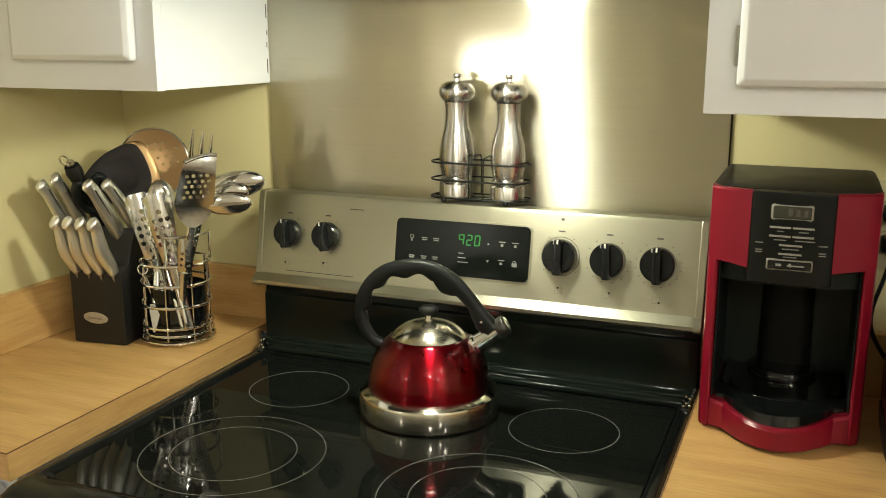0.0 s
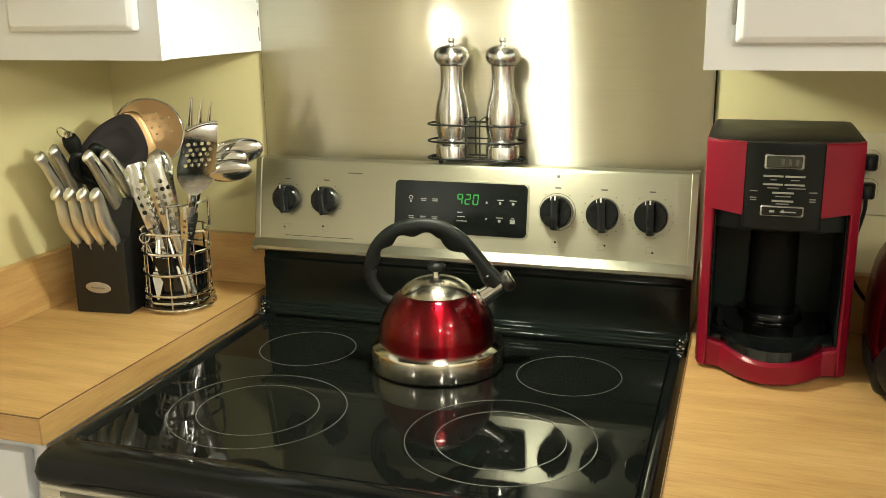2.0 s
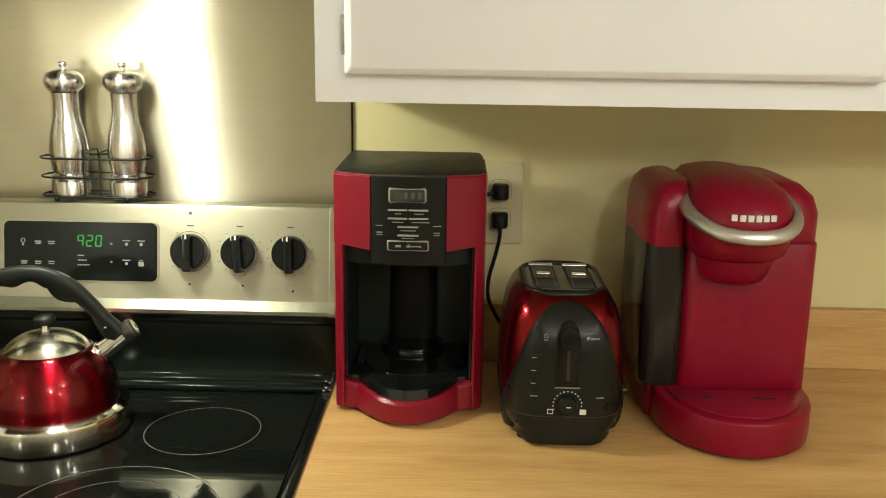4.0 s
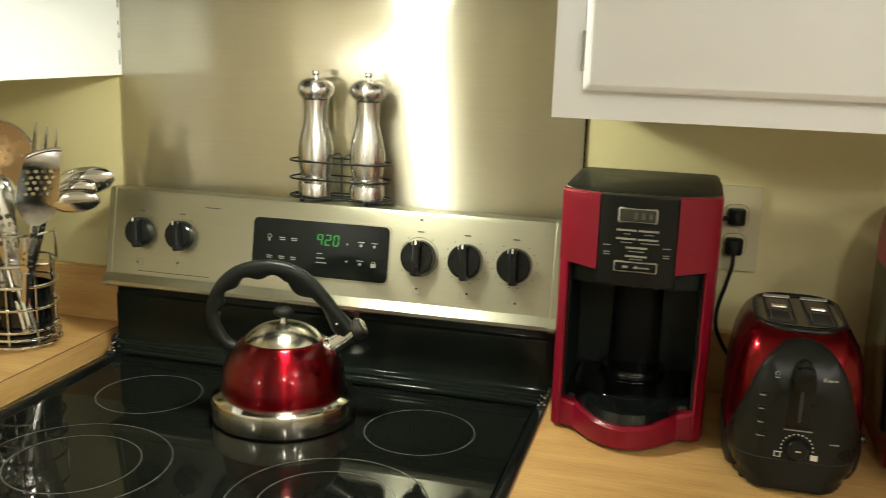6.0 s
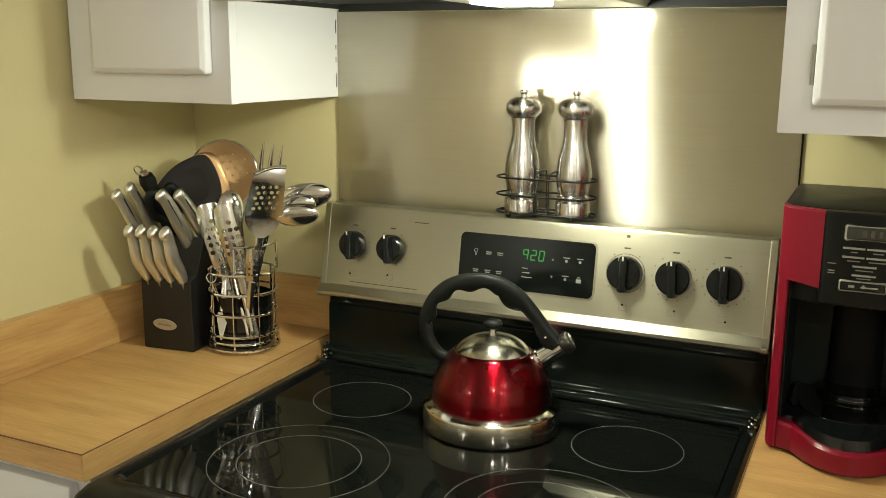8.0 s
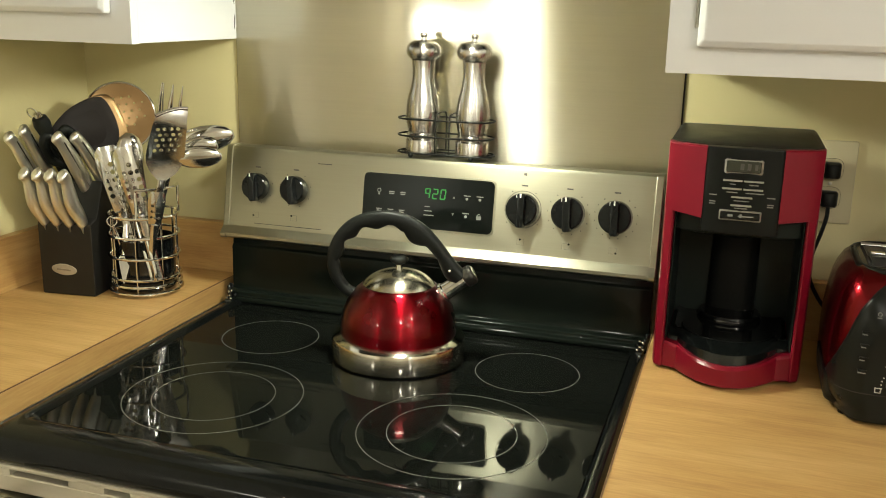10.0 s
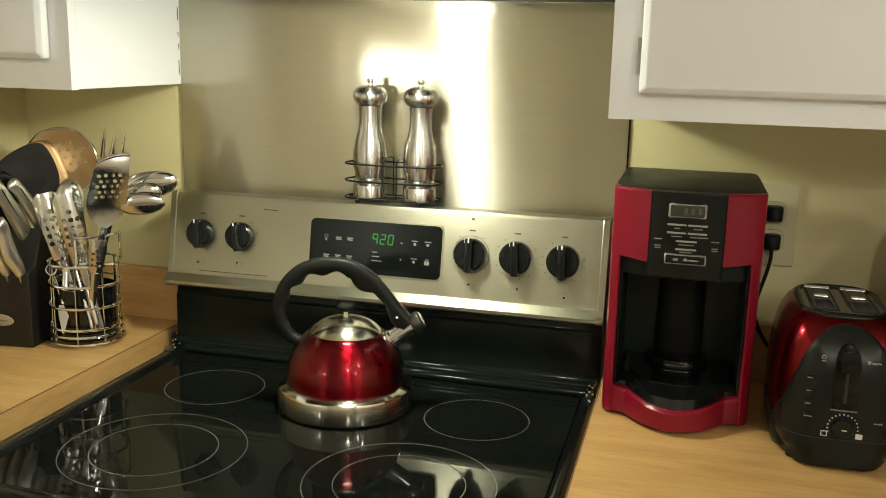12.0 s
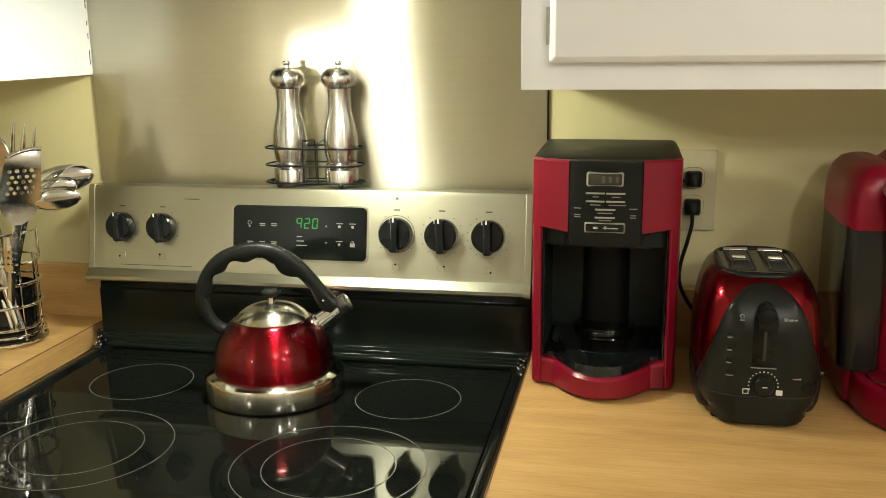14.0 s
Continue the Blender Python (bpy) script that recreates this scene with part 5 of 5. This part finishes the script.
# ---------------------------------------------------------------- knife block
KB = Matrix.Translation((-0.603, -0.192, Z_TOP - 0.001)) @ pose(0, 0, 0, 0, 0, 7)
blk = thing("knife_block", KB.translation, "black wooden knife block with a small metal badge", "knife block")
side = [(-0.060, 0.0), (-0.060, 0.128), (-0.040, 0.134), (-0.012, 0.196), (0.068, 0.170), (0.085, 0.0)]
part("block", turned(extrude([(y, zz) for y, zz in side], "x", -0.056, 0.045, 0.003), KB), M_WOODBLOCK, blk)
bm = turned(lathe([(0, 0), (0.0235, 0), (0.0235, 0.0012), (0.0215, 0.002), (0, 0.002)], segs=40), pose(0, 0, 0, 90, 0, 0))
for v in bm.verts:
    v.co.z *= 0.42
BADGE = KB @ Matrix.Translation((-0.011, -0.0595, 0.046)) @ pose(0, 0, 0, 0, 3, 0)
part("badge", turned(bm, BADGE), M_SILVER, blk, "oval metal badge")
part("badge_mark", turned(box(-0.013, 0.013, -0.0030, -0.0006, -0.0014, 0.0014), BADGE), M_SILVERMARK, blk, "unreadable maker's mark bar")


def stand(base, tip, twist=0.0):
    """A pose at base with local z towards tip and local y away from the room."""
    a = (Vector(tip) - Vector(base)).normalized()
    side_x = Vector((1, 0, 0))
    side_x = (side_x - a * side_x.dot(a)).normalized()
    m = Matrix((side_x, a.cross(side_x), a)).transposed().to_4x4()
    m.translation = base
    return m @ pose(0, 0, 0, 0, 0, twist)


def steak_knife():
    ob = thing("steak_knife", (0, 0, 0), "small steel-handled steak knife standing in the block", "knife", "steak knives in the block")
    path = smooth_path([(0, 0.001, 0.0), (0, 0.0, 0.020), (0, -0.003, 0.045), (0, 0.001, 0.072), (0, 0.004, 0.092), (0, -0.002, 0.106)], 5)
    n = len(path)
    rad = []
    for k in range(n):
        s = k / (n - 1)
        rad.append((0.0062 + 0.0032 * math.sin(math.pi * min(1.0, s / 0.75)) + 0.0032 * max(0.0, (s - 0.62) / 0.38)) * (0.35 if k == n - 1 else 0.82 if k == n - 2 else 1.0))
    part("handle", tube(path, rad, 14, flat=1.45, up=(0, 1, 0)), M_KNIFE, ob, "", 60)
    part("blade", box(-0.0008, 0.0008, -0.006, 0.006, -0.09, 0.002), M_KNIFE, ob)
    return ob


def big_knife(length, name="kitchen_knife"):
    ob = thing(name, (0, 0, 0), "large steel-handled kitchen knife standing in the block", "knife", "kitchen knives in the block")
    path = smooth_path([(0, 0, 0), (0, 0.001, length * 0.4), (0, 0.0, length * 0.8), (0, -0.005, length)], 6)
    n = len(path)
    rad = [0.0080 + 0.0012 * math.sin(2 * math.pi * k / n) + 0.0012 * (k / n) ** 3 - (0.0065 if k == n - 1 else 0.0018 if k == n - 2 else 0) for k in range(n)]
    h = part("handle", tube(path, rad, 14, flat=1.55, up=(0, 1, 0)), M_KNIFE, ob, "", 60)
    part("seam", box(-0.0090, 0.0090, -0.0007, 0.0007, length * 0.12, length * 0.86, 0.0006), M_BLACK, h, "dark line along the handle")
    part("blade", box(-0.001, 0.001, -0.010, 0.010, -0.11, 0.002), M_KNIFE, ob)
    return ob


first = None
for k in range(4):
    m = stand((-0.6355 + 0.0235 * k, -0.2555 + 0.0025 * k, 1.041), (-0.635 + 0.0235 * k, -0.301 + 0.0025 * k, 1.139), -6)
    if first is None:
        first = steak_knife()
        first.matrix_basis = m
    else:
        copy_thing(first, m)
first = None
for base, tip, twist in (((-0.651, -0.205, 1.095), (-0.654, -0.270, 1.208), 12), ((-0.661, -0.225, 1.085), (-0.666, -0.285, 1.190), 6),
                         ((-0.587, -0.196, 1.088), (-0.591, -0.258, 1.190), -14), ((-0.572, -0.160, 1.086), (-0.582, -0.214, 1.172), -10)):
    m = stand(base, tip, twist)
    if first is None:
        first = big_knife(0.130)
        first.matrix_basis = m
    else:
        copy_thing(first, m)
# shears
she = thing("kitchen_shears", (0, 0, 0), "black-handled kitchen shears standing in the block", "scissors")
for sx in (-1, 1):
    loop = smooth_path([(sx * 0.004, 0, 0.012), (sx * 0.008, 0, 0.034), (sx * 0.023, 0, 0.050), (sx * 0.026, 0, 0.078), (sx * 0.016, 0, 0.096), (sx * 0.006, 0, 0.080), (sx * 0.003, 0, 0.045)], 5, True)
    part("handle_loop", tube(loop, 0.0078, 12, closed=True, flat=1.0), M_HANDLE, she)
part("pivot", box(-0.012, 0.012, -0.008, 0.008, -0.02, 0.034, 0.004), M_HANDLE, she)
part("blade", box(-0.007, 0.007, -0.002, 0.002, -0.11, -0.018), M_KNIFE, she)
she.matrix_basis = stand((-0.626, -0.188, 1.108), (-0.621, -0.236, 1.206), 52)
# honing steel with a black grip and a ring
ho = thing("honing_steel", (0, 0, 0), "honing steel with a black grip and hanging ring", "honing steel")
part("grip", lathe([(0, -0.02), (0.009, -0.02), (0.0105, 0.02), (0.0095, 0.050), (0.0120, 0.078), (0.0145, 0.094), (0.0120, 0.106), (0.0, 0.109)], 0, 0, 20), M_HANDLE, ho, "", 60)
part("cap", lathe([(0, 0.1085), (0.007, 0.1085), (0.006, 0.115), (0, 0.116)], 0, 0, 16), M_STEEL, ho)
part("ring", turned(annulus(0, 0, 0.0090, 0.0110, -0.001, 0.001, 24), Matrix.Translation((-0.010, 0, 0.114)) @ pose(0, 0, 0, 90, 0, 0)), M_STEEL, ho)
part("rod", tube([(0, 0, -0.12), (0, 0, -0.018)], 0.004, 8), M_KNIFE, ho)
ho.matrix_basis = stand((-0.636, -0.200, 1.125), (-0.637, -0.252, 1.228))

# ---------------------------------------------------------------- utensil holder
UX, UY, UZ = -0.500, -0.170, Z_TOP - 0.001
hol = thing("utensil_holder", (UX, UY, UZ), "chrome wire utensil holder with a dark liner", "utensil holder")
R = 0.060
for zz, rr in ((0.006, R + 0.002), (0.0185, R), (0.031, R), (0.068, R), (0.105, R), (0.140, R), ):
    loop = [(UX + rr * math.cos(2 * math.pi * k / 40), UY + rr * math.sin(2 * math.pi * k / 40), UZ + zz) for k in range(40)]
    part("hoop", tube(loop, 0.0024, 10, closed=True), M_CHROME, hol)
for k in range(8):
    a = radians(20 + 45 * k)
    c, s = math.cos(a), math.sin(a)
    part("upright", tube([(UX + (R - 0.003) * c, UY + (R - 0.003) * s, UZ + 0.005), (UX + (R - 0.003) * c, UY + (R - 0.003) * s, UZ + 0.143)], 0.0019, 8), M_CHROME, hol)
for k in range(4):
    a = radians(-50 + 90 * k)
    part("foot", ball(UX + R * math.cos(a), UY + R * math.sin(a), UZ + 0.0048, 0.0048), M_CHROME, hol)
a0, a1 = radians(-65), radians(35)
pts = [(UX + R * math.cos(a0), UY + R * math.sin(a0), UZ + 0.14), (UX + R * math.cos(a0), UY + R * math.sin(a0), UZ + 0.186)]
pts += [(UX + R * math.cos(a0 + (a1 - a0) * k / 8), UY + R * math.sin(a0 + (a1 - a0) * k / 8), UZ + 0.190) for k in range(9)]
pts += [(UX + R * math.cos(a1), UY + R * math.sin(a1), UZ + 0.186), (UX + R * math.cos(a1), UY + R * math.sin(a1), UZ + 0.14)]
part("raised_loop", tube(pts, 0.0023, 10), M_CHROME, hol)
part("liner", lathe([(0, UZ + 0.008), (0.050, UZ + 0.008), (0.0515, UZ + 0.012), (0.0515, UZ + 0.098), (0.0495, UZ + 0.098), (0.0495, UZ + 0.012), (0, UZ + 0.012)], UX, UY, 40), M_GLOSSBLACK, hol, "glossy black inner cup", 40)


def aim(foot, head, face):
    """A pose: origin at head, local z from foot to head, local y away from face."""
    a = (Vector(head) - Vector(foot)).normalized()
    f = Vector(face)
    f = (f - a * f.dot(a)).normalized()
    m = Matrix((a.cross(f).normalized(), -f, a)).transposed().to_4x4()
    m.translation = head
    return m


def handle_bar(ob, length, w=0.0065, t=0.0022, mat=None):
    """A flat handle running down from the head's root, in the local frame."""
    p = [(0, 0, -length * (1 - k / 6.0)) for k in range(7)]
    return part("handle", tube(p, w, 10, flat=t / w, up=(0, 1, 0)), mat or M_UTENSIL, ob, "", 60)


def holed_blade(w0, w1, h, t, holes, hole_r, round_top=0.4, bend=0.14, cup=0.45):
    """A flat perforated blade: plate outline with punched round holes."""
    bm = bmesh.new()
    n = 20
    pts = []
    for k in range(n + 1):
        s = k / n
        w = w0 + (w1 - w0) * s
        if s > 1 - round_top:
            w *= math.sqrt(max(0.02, 1 - ((s - 1 + round_top) / round_top) ** 2)) * 0.55 + 0.45
        pts.append((w, h * s))
    out = [(w, zz) for w, zz in pts] + [(-w, zz) for w, zz in pts[::-1]]
    vs = [bm.verts.new((x, 0, zz)) for x, zz in out]
    es = [bm.edges.new((vs[k], vs[(k + 1) % len(vs)])) for k in range(len(vs))]
    for hx, hz in holes:
        hv = [bm.verts.new((hx + hole_r * math.cos(2 * math.pi * k / 10), 0, hz + hole_r * math.sin(2 * math.pi * k / 10))) for k in range(10)]
        es += [bm.edges.new((hv[k], hv[(k + 1) % 10])) for k in range(10)]
    bmesh.ops.triangle_fill(bm, use_beauty=True, use_dissolve=False, edges=es)
    for _ in range(2):
        long = [e for e in bm.edges if e.calc_length() > 0.006]
        bmesh.ops.subdivide_edges(bm, edges=long, cuts=1)
        bmesh.ops.triangulate(bm, faces=bm.faces[:])
    for v in bm.verts:
        v.co.y = -bend * (v.co.z * (h - v.co.z)) / h + cup * v.co.x ** 2 / max(w1, 0.01)
    bmesh.ops.solidify(bm, geom=bm.faces[:], thickness=t)
    return bm


def bowl(rx, rz, depth, n=14, rings=6):
    """A spoon bowl: open shell with thickness, facing -y, root at z = 0."""
    def sec(f, off):
        y = depth * math.sqrt(max(0.0, 1 - f * f)) + off
        return [(rx * f * math.cos(2 * math.pi * k / n), y, rz + rz * f * math.sin(2 * math.pi * k / n)) for k in range(n)]
    fs = [1.0, 0.97, 0.88, 0.7, 0.45, 0.15]
    return loft([sec(f, 0.0) for f in fs[::-1]] + [sec(f, 0.0016) for f in fs])



def utensil(name, label, foot, head, face, build):
    ob = thing(name, (0, 0, 0), label, "utensil", "kitchen utensils in the holder")
    ln = (Vector(head) - Vector(foot)).length
    build(ob, ln)
    ob.matrix_basis = aim(foot, head, face)
    return ob


def big_ladle(ob, ln):
    """A broad shallow bowl with a dark inside and a warm, uneven steel rim."""
    handle_bar(ob, ln)
    out = [(p.x * 1.05, p.z * 1.12) for p in smooth_path([(-0.060, 0, 0.006), (-0.047, 0, 0.022), (-0.026, 0, 0.034), (0.0, 0, 0.042), (0.031, 0, 0.043), (0.049, 0, 0.037), (0.054, 0, 0.020), (0.053, 0, -0.004),
                                            (0.047, 0, -0.025), (0.034, 0, -0.038), (0.016, 0, -0.043), (-0.003, 0, -0.038), (-0.026, 0, -0.024), (-0.047, 0, -0.010)], 3, True)]
    cz = 0.050
    ring = lambda f, y, dx=0.0, dz=0.0: [(dx + x * f, y, cz + dz + zz * f) for x, zz in out]
    part("bowl", loft([ring(0.96, -0.0005), ring(1.06, -0.001, 0.003, -0.003), ring(1.13, 0.003, 0.005, -0.005), ring(1.11, 0.008, 0.006, -0.005), ring(0.90, 0.020, 0.006, -0.004), ring(0.40, 0.027, 0.006, -0.004)]), M_BRONZE, ob, "warm steel bowl with a broad rim", 50)
    part("bowl_inside", loft([ring(0.985, -0.0022), ring(1.0, -0.0030), ring(0.97, -0.0036), ring(0.80, -0.0028), ring(0.45, -0.0016), ring(0.08, -0.0010)]), M_COVE, ob, "dark inside of the bowl", 60)


utensil("serving_ladle", "broad steel serving ladle with a dark inside", (UX + 0.02, UY + 0.01, UZ + 0.03), (-0.578, -0.178, 1.146), (0.62, -0.77, 0.06), big_ladle)


def skimmer(ob, ln):
    handle_bar(ob, ln)
    holes = [(0.008 + 0.0135 * i + (0.0065 if j % 2 else 0), 0.066 + 0.0125 * j) for i in range(-2, 3) for j in range(-3, 3) if (0.0135 * i) ** 2 + (0.0125 * j) ** 2 < 0.0013]
    bm = bmesh.new()
    n = 40
    es = []
    R0, c0 = 0.0605, 0.058
    for r, k0, hx, hz in [(R0, n, 0, c0)] + [(0.0021, 8, a, b) for a, b in holes]:
        vs = [bm.verts.new((hx + r * math.cos(2 * math.pi * k / k0), 0, hz + r * math.sin(2 * math.pi * k / k0))) for k in range(k0)]
        es += [bm.edges.new((vs[k], vs[(k + 1) % k0])) for k in range(k0)]
    bmesh.ops.triangle_fill(bm, use_beauty=True, use_dissolve=False, edges=es)
    for v in bm.verts:
        v.co.y = 0.010 - 0.010 * (v.co.x ** 2 + (v.co.z - c0) ** 2) / R0 ** 2
    bmesh.ops.solidify(bm, geom=bm.faces[:], thickness=0.0012)
    part("disc", bm, M_BRONZE, ob, "perforated round disc")
    part("rim", tube([(R0 * math.cos(2 * math.pi * k / n), 0, c0 + R0 * math.sin(2 * math.pi * k / n)) for k in range(n)], 0.0020, 8, closed=True), M_UTENSIL, ob, "bright rolled rim")


utensil("skimmer", "round perforated steel skimmer", (UX - 0.01, UY + 0.03, UZ + 0.03), (-0.560, -0.122, 1.156), (0.62, -0.77, 0.1), skimmer)


def turner_depth(zz):
    """The turner's side profile: dished root, leaning middle, tip curled back."""
    if zz < 0.034:
        return 0.005 * math.sin(math.pi / 2 * zz / 0.034)
    if zz < 0.100:
        return 0.005 - 0.017 * (zz - 0.034) / 0.066
    return -0.012 + 8.0 * (zz - 0.100) ** 2


def turner(ob, ln):
    handle_bar(ob, ln)
    bm = bmesh.new()
    half = [(0.007, 0.0), (0.013, 0.005), (0.021, 0.013), (0.0280, 0.026), (0.0308, 0.040), (0.0302, 0.058), (0.0286, 0.078), (0.0270, 0.098), (0.0256, 0.112)]
    ring = [(w, zz) for w, zz in half] + [(0.0255, 0.1310), (0.013, 0.1290), (0.0, 0.1250), (-0.012, 0.1200), (-0.0240, 0.1135)] + [(-w, zz) for w, zz in half[-2::-1]]
    vs = [bm.verts.new((x, 0, zz)) for x, zz in ring]
    es = [bm.edges.new((vs[k], vs[(k + 1) % len(vs)])) for k in range(len(vs))]
    for r in range(5):
        for c in range(4):
            hx, hz = -0.0175 + 0.0105 * c + (0.0045 if r % 2 else 0.0), 0.0500 + 0.0100 * r + 0.0020 * c
            hv = [bm.verts.new((hx + 0.0034 * math.cos(2 * math.pi * k / 10), 0, hz + 0.0034 * math.sin(2 * math.pi * k / 10))) for k in range(10)]
            es += [bm.edges.new((hv[k], hv[(k + 1) % 10])) for k in range(10)]
    bmesh.ops.triangle_fill(bm, use_beauty=True, use_dissolve=False, edges=es)
    for _ in range(2):
        bmesh.ops.subdivide_edges(bm, edges=[e for e in bm.edges if e.calc_length() > 0.005], cuts=1)
        bmesh.ops.triangulate(bm, faces=bm.faces[:])
    for v in bm.verts:
        v.co.y = turner_depth(v.co.z) - 6.0 * v.co.x ** 2
    bmesh.ops.solidify(bm, geom=bm.faces[:], thickness=0.0014)
    part("blade", bm, M_GRATER, ob, "perforated steel blade", 60)
    rim = [(x, turner_depth(zz) - 6.0 * x * x, zz) for x, zz in ((-0.0240, 0.1137), (-0.012, 0.1202), (0.0, 0.1252), (0.013, 0.1292), (0.0255, 0.1312))]
    part("rolled_edge", tube(smooth_path(rim, 4), 0.0030, 10, flat=1.4, up=(0, 1, 0)), M_UTENSIL, ob, "bright rolled upper edge", 50)


utensil("slotted_turner", "perforated steel turner standing head up", (UX + 0.022, UY - 0.026, UZ + 0.03), (-0.435, -0.204, 1.122), (0.62, -0.77, -0.02), turner)


def slotted_spoon(ob, ln):
    handle_bar(ob, ln, 0.008)
    holes = [(-0.0105 + 0.0105 * i, 0.018 + 0.0135 * j) for i in range(3) for j in range(7) if not (j > 5 and i != 1) and not (j < 2 and i != 1)]
    part("blade", holed_blade(0.014, 0.0245, 0.130, 0.0013, holes, 0.0042, 0.22), M_UTENSIL, ob, "perforated steel head")


utensil("slotted_spoon", "long steel spoon with rows of round holes", (-0.488, -0.197, UZ + 0.03), (-0.509, -0.205, 1.047), (0.60, -0.78, 0.12), slotted_spoon)
utensil("slotted_spoon", "long steel spoon with rows of round holes", (-0.451, -0.202, UZ + 0.03), (-0.469, -0.212, 1.050), (0.50, -0.82, 0.16), slotted_spoon)


def fork(ob, ln):
    handle_bar(ob, ln)
    part("neck", box(-0.017, 0.017, -0.0012, 0.0012, -0.002, 0.008, 0.001), M_UTENSIL, ob)
    for x, r, lean in ((-0.0165, 0.0026, 0.0), (-0.0110, 0.0026, -0.003), (0.0015, 0.0048, 0.0), (0.0165, 0.0034, 0.0005)):
        part("tine", tube([(x, 0, 0.006), (x + lean * 0.4, -0.002, 0.03), (x + lean, 0.002, 0.066)], [r, r * 0.88, 0.0010], 8), M_UTENSIL, ob)


utensil("serving_fork", "steel serving fork with uneven long prongs", (UX - 0.005, UY + 0.02, UZ + 0.03), (-0.440, -0.170, 1.215), (0.45, -0.88, 0.0), fork)


def ladle(rx, rz, d, bend):
    """A spoon or ladle whose bowl turns sideways from the handle by bend degrees."""
    def build(ob, ln):
        handle_bar(ob, ln)
        part("bowl", turned(bowl(rx, rz, d), pose(0, 0, 0, 0, bend, 0)), M_UTENSIL, ob, "polished steel bowl", 60)
    return build


utensil("serving_spoon", "polished steel serving spoon", (UX - 0.025, UY + 0.0, UZ + 0.03), (-0.430, -0.172, 1.160), (-0.45, 0.80, -0.30), ladle(0.021, 0.040, 0.009, -52))
utensil("ladle", "polished steel ladle leaning outwards", (UX - 0.02, UY + 0.02, UZ + 0.03), (-0.436, -0.158, 1.176), (-0.45, 0.80, -0.45), ladle(0.024, 0.053, 0.012, -60))
utensil("serving_spoon", "polished steel serving spoon", (UX - 0.03, UY - 0.02, UZ + 0.03), (-0.420, -0.188, 1.157), (-0.45, 0.80, -0.15), ladle(0.019, 0.041, 0.008, -60))
utensil("serving_spoon", "polished steel serving spoon", (UX + 0.02, UY + 0.0, UZ + 0.03), (-0.512, -0.185, 1.113), (-0.55, 0.70, -0.45), ladle(0.025, 0.041, 0.012, -14))


def small_spoon(ob, ln):
    handle_bar(ob, ln, 0.006)
    holes = [(-0.006 + 0.006 * i, 0.014 + 0.0105 * j) for i in range(3) for j in range(4) if not (j == 3 and i != 1)]
    part("blade", holed_blade(0.010, 0.0165, 0.060, 0.0013, holes, 0.0026, 0.4), M_UTENSIL, ob, "small perforated steel head")


utensil("slotted_spoon", "short steel spoon with small round holes", (-0.470, -0.205, UZ + 0.03), (-0.447, -0.214, 1.045), (0.50, -0.84, 0.10), small_spoon)


def pie_server(ob, ln):
    handle_bar(ob, ln, 0.0055)
    tri = [(-0.0085, 0.004), (-0.0095, 0.012), (-0.0015, 0.038), (0.0015, 0.038), (0.0095, 0.012), (0.0085, 0.004)]
    part("blade", extrude([(x, -0.004 + zz * 1.4) for x, zz in tri], "y", -0.0008, 0.0008, 0.0004), M_UTENSIL, ob, "bright pointed steel blade")


utensil("pie_server", "small steel server standing inside the holder", (-0.512, -0.200, UZ + 0.150), (-0.506, -0.2195, UZ + 0.074), (0.45, -0.88, 0.0), pie_server)
# bare hanging ring and hooked ends of two handles at the holder's rim
ring_bar = thing("measuring_spoon", (0, 0, 0), "small steel measuring spoon with a hanging ring", "utensil", "kitchen utensils in the holder")
part("ring", tube([(0.008 * math.cos(2 * math.pi * k / 20), 0, 0.008 * math.sin(2 * math.pi * k / 20)) for k in range(20)], 0.0016, 8, closed=True), M_UTENSIL, ring_bar)
part("handle", tube([(0, 0, -0.008), (0.004, 0.004, -0.06), (0.006, 0.010, -0.112)], 0.0030, 8, flat=0.6), M_UTENSIL, ring_bar)
ring_bar.matrix_basis = aim((-0.500, -0.215, UZ + 0.02), (-0.525, -0.223, UZ + 0.132), (0.5, -0.85, 0.0))
# tongs hanging in front of the liner
ton = thing("tongs", (-0.462, -0.213, UZ), "slim steel tongs standing in the holder", "tongs", "kitchen utensils in the holder")
for dx in (0.0, 0.012):
    part("arm", tube(smooth_path([(-0.492 + dx, -0.207, UZ + 0.150), (-0.476 + dx, -0.211, UZ + 0.095), (-0.462 + dx * 0.9, -0.212, UZ + 0.045), (-0.460 + dx * 0.5, -0.212, UZ + 0.030)], 5), 0.0030, 8, flat=0.6), M_UTENSIL, ton)
